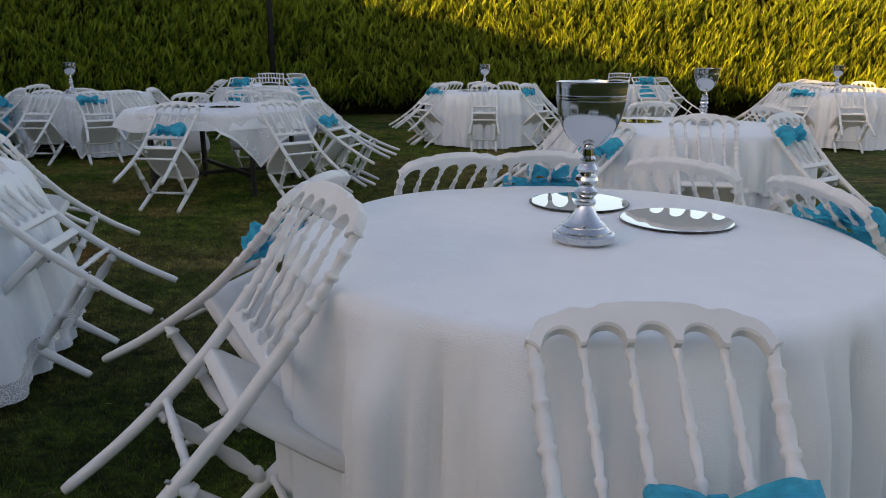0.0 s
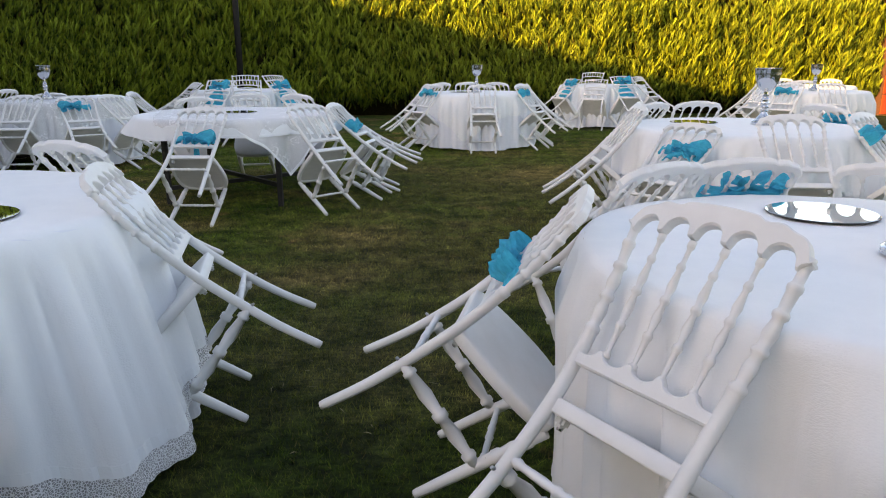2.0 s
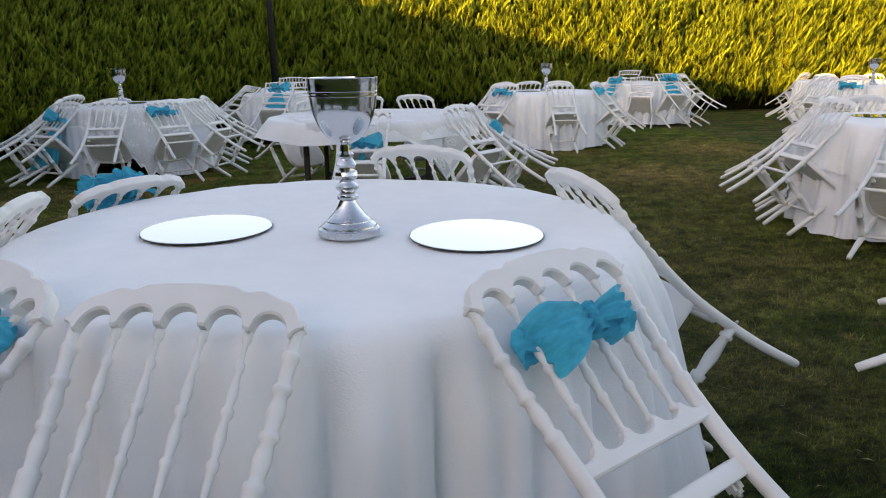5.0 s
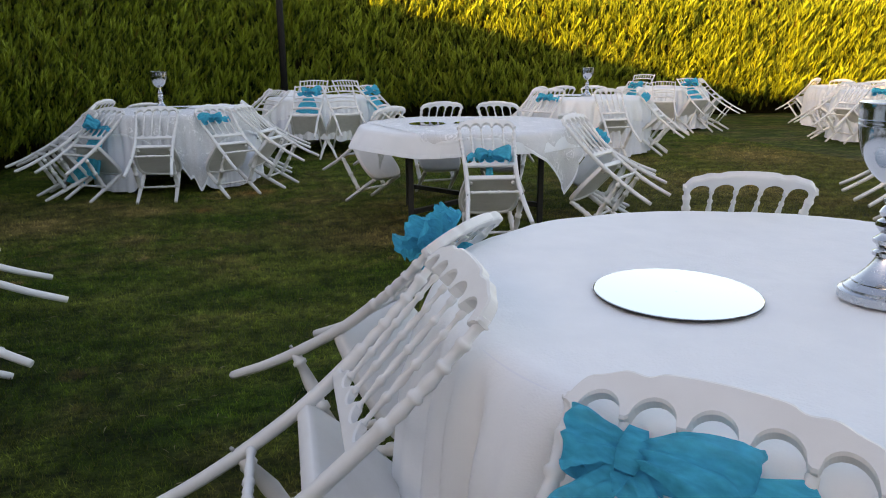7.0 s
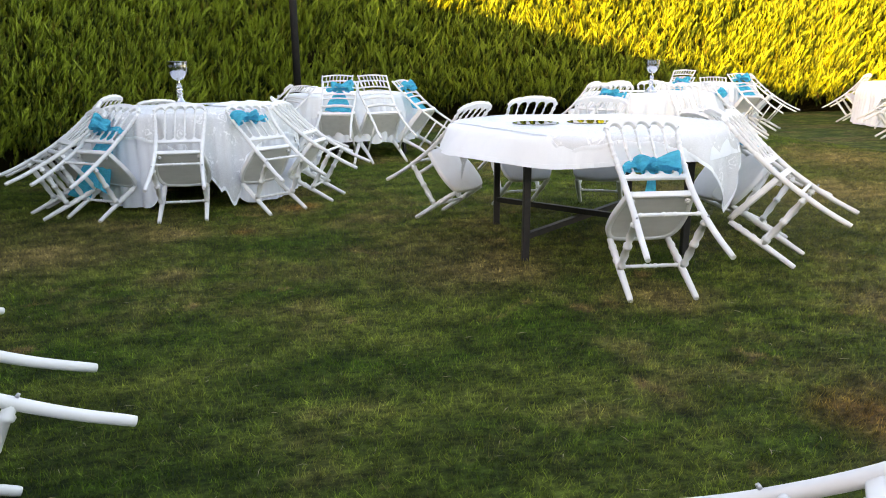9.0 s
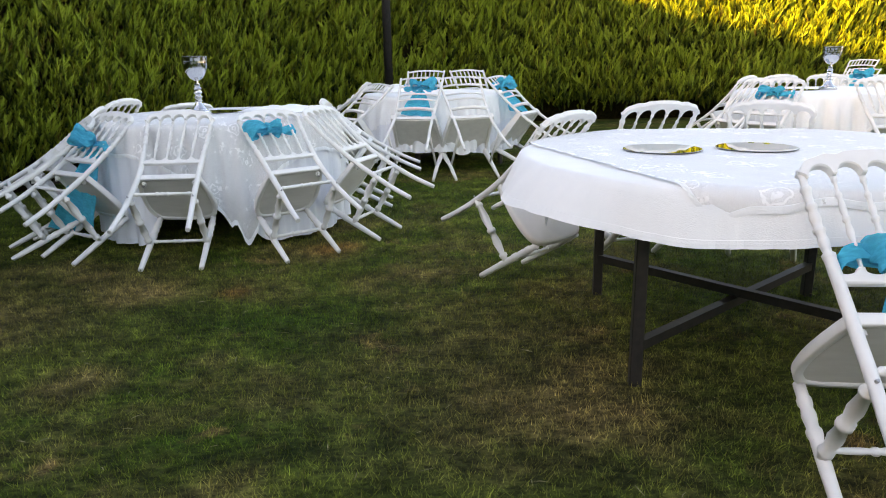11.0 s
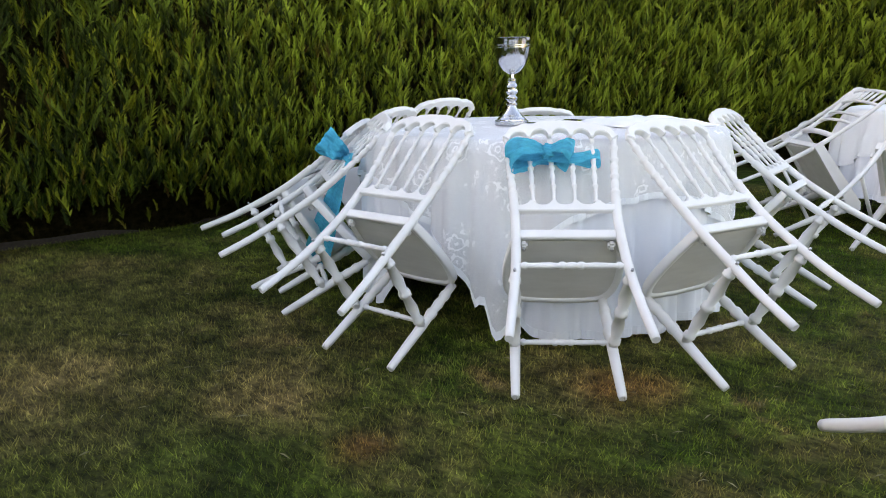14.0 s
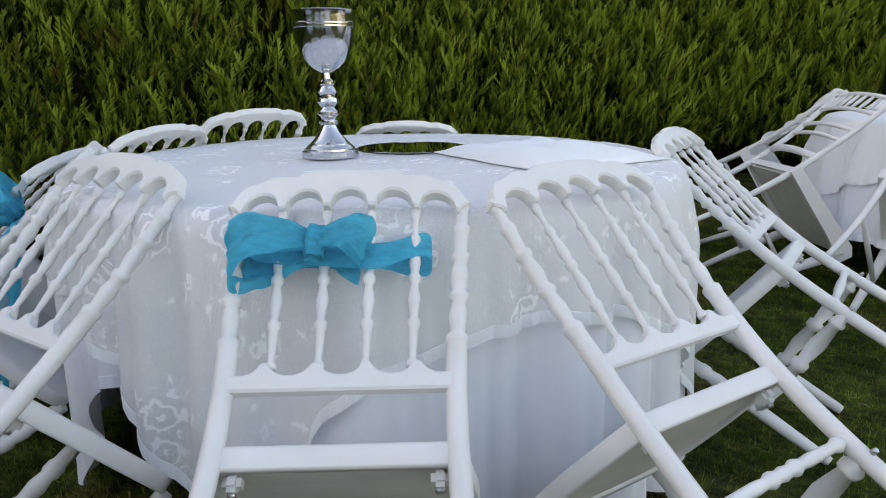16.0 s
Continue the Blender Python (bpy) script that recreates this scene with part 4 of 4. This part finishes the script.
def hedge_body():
    """The hedge's inside, a little behind its face, near-black for the shade between sprays."""
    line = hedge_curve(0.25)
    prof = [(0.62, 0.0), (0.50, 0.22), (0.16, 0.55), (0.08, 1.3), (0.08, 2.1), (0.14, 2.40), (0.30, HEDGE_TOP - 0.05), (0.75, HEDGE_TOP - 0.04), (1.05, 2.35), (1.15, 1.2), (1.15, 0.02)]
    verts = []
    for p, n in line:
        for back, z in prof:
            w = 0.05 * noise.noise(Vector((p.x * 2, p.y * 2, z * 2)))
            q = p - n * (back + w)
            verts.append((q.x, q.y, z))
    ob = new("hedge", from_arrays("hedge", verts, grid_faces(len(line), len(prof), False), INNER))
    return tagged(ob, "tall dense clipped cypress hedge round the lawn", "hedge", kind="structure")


def spray_shape(rng):
    """One pointed cypress plume, growing along +z from its root: branchlets all round a thin, slightly bowed axis."""
    verts, tris, tip_growth_light = [], [], []
    length, steps = rng.uniform(0.10, 0.18), 7
    bow_x, bow_y, turn = rng.uniform(-0.25, 0.25), rng.uniform(-0.30, 0.10), rng.uniform(0, 6.28)
    for i in range(steps + 1):
        f = i / steps
        verts.append(Vector((bow_x * f * f * length, bow_y * f * f * length, f * length)))
        tip_growth_light.append(f)
    for i in range(steps):
        f = i / steps
        for k in range(4):
            az = turn + i * 1.3 + k * 1.571 + rng.uniform(-0.5, 0.5)
            out = rng.uniform(0.40, 0.80) * (1 - 0.5 * f)
            reach = length * rng.uniform(0.32, 0.58) * (1.02 - 0.70 * f) * min(1.0, 0.5 + 2.5 * f)
            way = Vector((math.cos(az) * math.sin(out), math.sin(az) * math.sin(out), math.cos(out)))
            verts.append(verts[i].lerp(verts[i + 1], 0.4) + way * reach)
            tip_growth_light.append(min(1.0, f + 0.3))
            tris.append((i, i + 1, len(verts) - 1))
    return np.array([list(v) for v in verts]), np.array(tris), np.array(tip_growth_light)


def hedge_sprays():
    """The face of the hedge: many small plumes that point up and a little outwards, in loose bunches with dark hollows between."""
    rng = random.Random(11)
    shapes = [spray_shape(rng) for _ in range(24)]
    points, faces, tip_lightnesses, base = [], [], [], 0
    for p, n in hedge_curve(0.05):
        if p.y < 3.0:
            continue
        near = p.y < 14.0
        for _ in range(90 if p.y < 7.0 else 150 if near else 92):
            z = 0.10 + rng.random() * (HEDGE_TOP - 0.27)
            bunch = noise.noise(Vector((p.x * 2.2, p.y * 2.2, z * 1.3)))
            back = rng.uniform(-0.05, 0.13) + 0.16 * bunch + 0.11 * noise.noise(Vector((p.x * 7, p.y * 7, z * 3)))
            if z > HEDGE_TOP - 0.35:
                back += rng.uniform(0, 0.45)
            if z < 0.50:
                back += (0.50 - z) * 0.6
                if z < 0.25 + 0.16 * noise.noise(Vector((p.x * 2.6, p.y * 2.6, 3.0))) and rng.random() < 0.92:
                    continue
            if noise.noise(Vector((p.x * 5.5, p.y * 5.5, z * 3.0 + 7.0))) > 0.22 and rng.random() < 0.55:
                continue
            yaw = math.atan2(n.x, -n.y) + rng.uniform(-1.0, 1.0)
            m = Matrix.Rotation(yaw, 3, "Z") @ Matrix.Rotation(rng.uniform(-0.05, 0.45), 3, "X") @ Matrix.Rotation(rng.uniform(-0.45, 0.45), 3, "Y")
            scale = rng.uniform(0.6, 1.15) * (0.85 if near else 1.45)
            v, f, tip_lightness = rng.choice(shapes)
            # a few larger plumes get extra light painted on their tips
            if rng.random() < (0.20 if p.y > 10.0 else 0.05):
                scale, back, tip_lightness = scale * 1.4, back - 0.05, np.minimum(1.0, tip_lightness + 0.35)
            q = p - n * back
            points.append(v @ (np.array(m).T * scale) + np.array([q.x + rng.uniform(-0.03, 0.03), q.y + rng.uniform(-0.03, 0.03), z]))
            faces.append(f + base)
            # tips turn duller towards the south end, painting its shade into colour
            tip_lightnesses.append(tip_lightness * min(1.0, max(0.5, 0.5 + (p.y - 8.6) / 3.0)))
            base += len(v)
    v, f = np.concatenate(points), np.concatenate(faces)
    me = bpy.data.meshes.new("hedge_foliage")
    me.vertices.add(len(v))
    me.vertices.foreach_set("co", v.ravel())
    me.loops.add(f.size)
    me.loops.foreach_set("vertex_index", f.ravel())
    me.polygons.add(len(f))
    me.polygons.foreach_set("loop_start", np.arange(0, f.size, 3))
    me.update(calc_edges=True)
    me.attributes.new("tip_growth_light", "FLOAT", "POINT").data.foreach_set("value", np.concatenate(tip_lightnesses))
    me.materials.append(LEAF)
    return tagged(new("hedge_foliage", me), "feathery green cypress sprays of the hedge", "foliage", kind="stuff")


hedge_body()
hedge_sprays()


def unseen_rear_hedge():
    """Unseen hedge added behind the path's start: closes the place, darkens goblet reflections."""
    verts, prof = [], [(0, 0.0), (-0.05, 1.2), (0.1, 3.0), (0.5, 3.15), (1.0, 3.0), (1.0, 0)]
    xs = np.linspace(-9.6, 12, 60)
    for x in xs:
        for b, z in prof:
            verts.append((x, -5.2 - b + 0.1 * noise.noise(Vector((x * 2, z * 2, 5))), z))
    ob = new("hedge_behind", from_arrays("hedge_behind", verts, [f[::-1] for f in grid_faces(len(xs), len(prof), False)], LEAF))
    tagged(ob, "unseen tall hedge added to darken the goblets' reflections", "hedge", kind="structure")


unseen_rear_hedge()


def west_sun_blocker():
    """Unseen row added beyond the garden's sunset side; its uneven top shapes the shade."""
    tops = [(-15.0, 5.6), (2.0, 5.75), (3.7, 5.64), (5.5, 5.40), (7.5, 5.24), (9.3, 5.16), (10.4, 4.95), (11.5, 4.55), (13.0, 4.1)]
    ys, verts = np.arange(-15.0, 13.0, 0.06), []
    for y in ys:
        h = linear_at(tops, y) + 0.10 * noise.noise(Vector((y * 1.6, 1.0, 0.0))) + 0.10 * abs(noise.noise(Vector((y * 6.0, 2.0, 0.0)))) + 0.10 * noise.noise(Vector((y * 15.0, 3.0, 0.0)))
        for back, z in ((0.0, 0.0), (0.05, h - 0.6), (0.25, h), (0.45, h), (0.65, h - 0.6), (0.70, 0.0)):
            verts.append((-11.9 - back, y, z))
    ob = new("hedge_west", from_arrays("hedge_west", verts, grid_faces(len(ys), 6, False), INNER))
    tagged(ob, "unseen tall row added to block the low sun", "hedge", kind="structure")


west_sun_blocker()


def hedge_kerb():
    """A low concrete edging in the shade at the hedge's foot."""
    line = [(p, n) for p, n in hedge_curve(0.1) if 6.8 < p.y < 13.0]
    prof = [(0.72, 0.0), (0.60, 0.0), (0.60, 0.075), (0.61, 0.085), (0.72, 0.085)]
    verts = [((p - n * back).x, (p - n * back).y, z + 0.01 * noise.noise(Vector((p.x * 3, p.y * 3, 0))) * (z > 0)) for p, n in line for back, z in prof]
    ob = new("kerb", from_arrays("kerb", verts, grid_faces(len(line), len(prof), False), KERB, False))
    tagged(ob, "low weathered concrete edging under the hedge", "kerb", kind="structure")


hedge_kerb()

# ---- tables ----
# name: centre, radius, top, turn of the legs
TABLES = {
    "near": ((0.41, 2.635), 0.745, 0.758, 20),
    "second": ((-2.486, 3.274), 0.81, 0.758, 10),
    "third": ((1.58, 5.88), 0.80, 0.758, 35),
    "hidden": ((-5.96, 4.60), 0.80, 0.758, 0),
    "corner": ((-4.995, 9.875), 0.80, 0.768, 15),
    "short": ((-2.32, 7.54), 0.885, 0.758, -6),
    "middle": ((0.22, 11.52), 0.80, 0.758, 5),
    "far": ((2.95, 14.7), 0.80, 0.758, 15),
    "pole": ((-3.42, 12.65), 0.80, 0.758, 25),
    "sunny": ((5.40, 11.75), 0.80, 0.758, 40),
    "last": ((6.6, 14.0), 0.80, 0.758, 0),
}
CHAIRS = {
    "near": [("bowlow", -88, 0.54, 0), ("plain", 119, 0.36, 0), ("bow", 92, 0.36, 0), ("plain", 53, 0.37, 0), ("bow", 14, 0.38, 0)],
    "second": [("bowmid", -57.5, 0.485, -1), ("plain", -103, 0.48, 0), ("bowhigh", -134, 0.49, 0), ("plain", 182.8, 0.40, 0), ("plain", 66, 0.34, 0)],
    "third": [("plain", 177, 0.29, 0), ("plain", 152, 0.30, 0), ("bow2", -139, 0.50, -4), ("plain", -96, 0.34, 0), ("bow", -52, 0.34, 0), ("plain", 125, 0.34, 0), ("plain", 92, 0.34, 0), ("bow", 20, 0.34, 0)],
    "hidden": [],
    "corner": [("plain", 165, 0.38, 0), ("plain", 123, 0.55, 0), ("plain", -168, 0.46, 0)],
    "short": [("bowhang", -95.0, 0.425, -1), ("plain", -40.3, 0.425, -6), ("crumpled", -7.5, 0.465, -6), ("plain", 9.9, 0.585, -8), ("plain", 131.5, 0.40, 0), ("plain", 95, 0.34, 0), ("plain", 60, 0.34, 0)],
    "middle": [("plain", -90, 0.33, 0), ("bow", -146, 0.33, 0), ("plain", -166, 0.35, 0), ("bow", -38, 0.33, 0), ("plain", -10, 0.35, 0), ("plain", 130, 0.35, 0), ("plain", 95, 0.35, 0), ("plain", 60, 0.35, 0)],
    "far": [("slatbow", -150, 0.44, 0), ("slat", -113, 0.44, 0), ("slatbow", -78, 0.44, 0), ("slat", -45, 0.46, 0), ("slat", 90, 0.33, 0)],
    "pole": [("slat", 178, 0.57, 0), ("slat", -142, 0.58, 0), ("slatbow", -104, 0.43, 0), ("slat", -74, 0.43, 0), ("slatbow", -34, 0.45, 0), ("slat", 60, 0.33, 0), ("slat", 100, 0.33, 0)],
    "sunny": [("plain", -170, 0.33, 0), ("bow", -140, 0.33, 0), ("plain", -100, 0.33, 0), ("plain", 150, 0.33, 0), ("plain", 110, 0.33, 0), ("plain", 70, 0.33, 0)],
    "last": [("plain", -150, 0.33, 0), ("plain", 120, 0.33, 0), ("plain", -90, 0.33, 0)],
}
for key, (centre, radius, top, turn) in TABLES.items():
    round_table(centre, radius, top, turn)
    ring_of_chairs(centre, radius, top, CHAIRS[key])
for kind, foot, heading, lean in (("crumpled", (-0.720, 2.930), 345.4, 46.0), ("plain", (-0.430, 2.150), 31.0, 38.0), ("plain", (-1.369, 3.397), 190.4, 45.1), ("rose", (-3.514, 4.067), 320.2, 50.8), ("plain", (-4.873, 5.017), 206.6, 51.0), ("plain", (-4.755, 4.153), 163.0, 51.0), ("bow", (-5.493, 5.768), 246.0, 50.0),
                                  ("plain", (-6.15, 9.10), 31.5, 54.0), ("tail", (-5.766, 8.899), 54.9, 50.5), ("plain", (-5.014, 8.653), 91.0, 49.0), ("bow", (-4.242, 8.842), 126.3, 50.8), ("plain", (-3.814, 9.366), 158.0, 51.0), ("plain", (-3.850, 10.43), 181.5, 51.0)):
    tip_chair(kind, foot, heading, radians(lean))

full = "white fabric tablecloth falling in folds to the grass"
under = "bluish-white satin undercloth falling to the grass"
over = "square white lace overlay with a hanging corner"
for key in ("near", "hidden"):
    (c, r, z, _), n = TABLES[key], len(key)
    draped("tablecloth", c, r, z, level_reach(r, z, 0.03, 0.02, n), n, CLOTH, full, depth=0.065, folds=19, flare=bulge(0.06, (180, 60, -0.055)) if key == "near" else 0.05)
for key, half, turn in (("third", 1.12, 10), ("corner", 1.1, -115), ("middle", 1.08, 30), ("far", 1.05, 10), ("pole", 1.05, 60), ("sunny", 1.05, 20), ("last", 1.05, 0)):
    c, r, z, _ = TABLES[key]
    draped("undercloth", c, r, z, level_reach(r, z, 0.22 if key == "pole" else 0.03, 0.02, len(key), (-86, 19, 0.40) if key == "corner" else None), len(key) + 5, SATIN, under, folds=25, depth=0.038 if key == "corner" else 0.055, flare=0.02 if key == "corner" else 0.05)
    draped("lace_overlay", c, r, z, edged_reach((-120, 0.99), (-30, 1.02), (150, 1.0), (60, 1.0), tip=(-66, 5, 0.25)) if key == "corner" else square_reach(half, turn, seed=len(key)), len(key) + 5, LACE if key == "corner" else CLOTH, over, folds=25, depth=0.038 if key == "corner" else 0.055, flare=0.035 if key == "corner" else 0.06, lift=0.009)
c, r, z, _ = TABLES["second"]
draped("undercloth", c, r, z, level_reach(r, z, 0.03, 0.02, 4, (-52, 24, 0.17)), 6, SATIN, under, depth=0.048, folds=28, flare=bulge(0.05, (-20, 22, 0.13), (30, 25, 0.07)))
draped("lace_overlay", c, r, z, level_reach(r, z, 0.12, 0.02, 4, (-22, 15, -0.10)), 6, CLOTH, "white fabric overlay with a netted lace border", depth=0.048, folds=28, flare=bulge(0.07, (-20, 22, 0.15), (30, 25, 0.08)), lift=0.006, border=2)
c, r, z, _ = TABLES["short"]
draped("short_tablecloth", c, r, z, level_reach(r, z, 0.620, 0.014, 2), 21, CLOTH, "short white tablecloth leaving the dark table legs bare", depth=0.017, flare=bulge(0.12, (198, 24, 0.28)), folds=17)
draped("lace_overlay", c, r, z, edged_reach((195, 0.70), (-99, 0.925), (-8, 0.985), (81, 0.76)), 33, LACE, over, depth=0.03, flare=0.04, lift=0.008)

for key, place in (("near", (0.426, 2.545)), ("second", (-2.42, 3.14)), ("third", (1.74, 5.93)), ("corner", (-5.115, 9.795)), ("middle", (0.22, 11.50)), ("sunny", (5.40, 11.66))):
    goblet(place, TABLES[key][2] + 0.004 + (0.006 if key != "near" else 0))
for key, place in (("near", (0.481, 3.038)), ("near", (0.724, 2.789)), ("second", (-2.80, 3.26)), ("second", (-2.10, 3.08)), ("corner", (-5.06, 10.10)), ("short", (-2.66, 7.55)), ("short", (-2.30, 7.535)), ("third", (1.35, 6.2)), ("middle", (0.0, 11.6))):
    mirror_plate(place, TABLES[key][2] + 0.004 + (0.006 if key != "near" else 0), 0.148 if key == "short" else 0.158 if key == "near" else 0.17)

# ---- pole before the hedge ----
lamp = thing("garden_pole", "slender dark metal pole standing before the hedge", "pole", m=Matrix.Translation((-4.08, 15.33, 0)))
part("pole", tube("pole", [(0, 0, 0), (0, 0, 1.5), (0, 0, 3.6)], [0.062, 0.06, 0.058], BLACK, 14), None, lamp)
part("base_plate", lathe("base_plate", [(0.001, 0.0), (0.13, 0.0), (0.13, 0.02), (0.06, 0.025), (0.055, 0.08)], BLACK, 20), None, lamp)




# ---- folded linen left on two tables ----
def folded_linen(place, top, size, turn, seed):
    """A loosely folded white cloth: a soft crumpled slab."""
    n = 22
    verts = []
    for layer in (1, 0):
        for i in range(n):
            for j in range(n):
                u, v = 2 * i / (n - 1) - 1, 2 * j / (n - 1) - 1
                edge = (1 - abs(u) ** 6) * (1 - abs(v) ** 6)
                h = (0.016 + 0.020 * (noise.noise(Vector((u * 1.7, v * 1.7, seed))) + 0.5) + 0.007 * noise.noise(Vector((u * 6, v * 6, seed)))) * edge + 0.003
                wob = 0.05 * noise.noise(Vector((u * 2, v * 2, seed + 7)))
                verts.append(((u + wob) * size[0], (v + wob * 0.7) * size[1], h * layer + 0.001))
    f = grid_faces(n, n, False)
    faces = f[:] + [tuple(k + n * n for k in reversed(q)) for q in f]
    rim = [i * n for i in range(n)] + [(n - 1) * n + j for j in range(1, n)] + [i * n + n - 1 for i in range(n - 2, -1, -1)] + list(range(n - 2, 0, -1))
    for a, b in zip(rim, rim[1:] + rim[:1]):
        faces.append((a, b, b + n * n, a + n * n))
    ob = new("folded_cloth", from_arrays("folded_cloth", verts, faces, CLOTH))
    ob.matrix_basis = Matrix.Translation((place[0], place[1], top)) @ Matrix.Rotation(radians(turn), 4, "Z")
    return tagged(ob, "loosely folded white cloth lying on a table", "cloth", "table linen")


folded_linen((-4.60, 10.10), TABLES["corner"][2] + 0.011, (0.25, 0.21), -25, 3)
folded_linen((-3.82, 13.03), TABLES["pole"][2] + 0.011, (0.20, 0.24), 20, 9).scale.z = 2.2


# ---- red stone wall beside the hedge's end ----
def block_wall():
    rng = random.Random(8)
    b = bmesh.new()
    bmesh.ops.create_cube(b, size=1, matrix=Matrix.Translation((11.27, 17.0, 1.7)) @ Matrix.Diagonal((2.66, 0.5, 3.4, 1)))
    me = bpy.data.meshes.new("wall_red")
    b.to_mesh(me)
    b.free()
    me.materials.append(MORTAR)
    wall = tagged(new("wall_red", me), "red stone-clad wall with dark joints beside the hedge", "wall", kind="structure")
    z = 0.02
    while z < 3.3:
        tall = rng.uniform(0.42, 0.56)
        x = 9.94 - rng.uniform(0, 0.2)
        while x < 12.57:
            wide = rng.uniform(0.40, 0.70)
            x0, x1 = max(x, 9.94) + 0.014, min(x + wide, 12.60) - 0.014
            if x1 - x0 > 0.05:
                c = bmesh.new()
                bmesh.ops.create_cube(c, size=1, matrix=Matrix.Translation(((x0 + x1) / 2, 16.745, z + tall / 2)) @ Matrix.Diagonal((x1 - x0, 0.05 + rng.uniform(0, 0.012), min(tall, 3.38 - z) - 0.028, 1)))
                bmesh.ops.bevel(c, geom=list(c.edges), offset=0.008, segments=1, affect="EDGES")
                part("stone", c, BRICK, wall)
            x += wide
        z += tall


block_wall()


# ---- grass blades ----
def grass():
    rng = np.random.default_rng(4)
    x0, x1, y0, y1 = -8.2, 3.2, 1.5, 13.5
    n = 1050000
    x, y = rng.uniform(x0, x1, n), rng.uniform(y0, y1, n)
    keep = rng.uniform(0, 1, n) < np.clip(1.25 - 0.07 * np.hypot(x + 3.2, y - 5.5), 0.25, 1)
    x, y = x[keep], y[keep]
    n = len(x)
    h, a, lean = rng.uniform(0.012, 0.029, n) + 0.012 * (rng.uniform(0, 1, n) > 0.97), rng.uniform(0, 6.283, n), rng.uniform(0.1, 1.1, n)
    w = rng.uniform(0.0010, 0.0021, n)
    b = rng.uniform(0, 6.283, n)
    dx, dy = np.cos(a) * w, np.sin(a) * w
    lx, ly = np.cos(b) * h * lean, np.sin(b) * h * lean
    v = np.empty((n, 3, 3))
    v[:, 0] = np.stack((x - dx, y - dy, np.zeros(n)), 1)
    v[:, 1] = np.stack((x + dx, y + dy, np.zeros(n)), 1)
    v[:, 2] = np.stack((x + lx, y + ly, h), 1)
    me = bpy.data.meshes.new("grass")
    me.vertices.add(n * 3)
    me.vertices.foreach_set("co", v.ravel())
    me.loops.add(n * 3)
    me.loops.foreach_set("vertex_index", np.arange(n * 3))
    me.polygons.add(n)
    me.polygons.foreach_set("loop_start", np.arange(0, n * 3, 3))
    me.update(calc_edges=True)
    me.materials.append(BLADE)
    tagged(new("grass", me), "short mown grass blades with dry tips", "grass", kind="stuff")


def dry_straw():
    """Pale cut blades that lie on the lawn."""
    rng = np.random.default_rng(12)
    n = 3200
    x, y = rng.uniform(-7.8, 2.8, n), rng.uniform(2.0, 12.5, n)
    a, ln, w = rng.uniform(0, 6.283, n), rng.uniform(0.020, 0.060, n), rng.uniform(0.0010, 0.0018, n)
    z = rng.uniform(0.014, 0.030, n)
    bend = rng.uniform(-0.15, 0.15, n)
    v = np.empty((n, 5, 3))
    for k, (f, side) in enumerate(((0, 0), (0.5, -1), (0.5, 1), (1, 0))):
        px = x + np.cos(a + bend * f * 2) * ln * f - np.sin(a) * w * side
        py = y + np.sin(a + bend * f * 2) * ln * f + np.cos(a) * w * side
        v[:, k] = np.stack((px, py, z + 0.003 * (f == 0.5) + rng.uniform(0, 0.004, n)), 1)
    v = v[:, :4]
    faces = (np.arange(n)[:, None] * 4 + np.array([0, 1, 3, 2])).tolist()
    me = from_arrays("dry_straw", v.reshape(-1, 3), faces, STRAW, False)
    tagged(new("dry_straw", me), "pale dry cut blades scattered on the lawn", "straw", kind="stuff")


grass()
dry_straw()
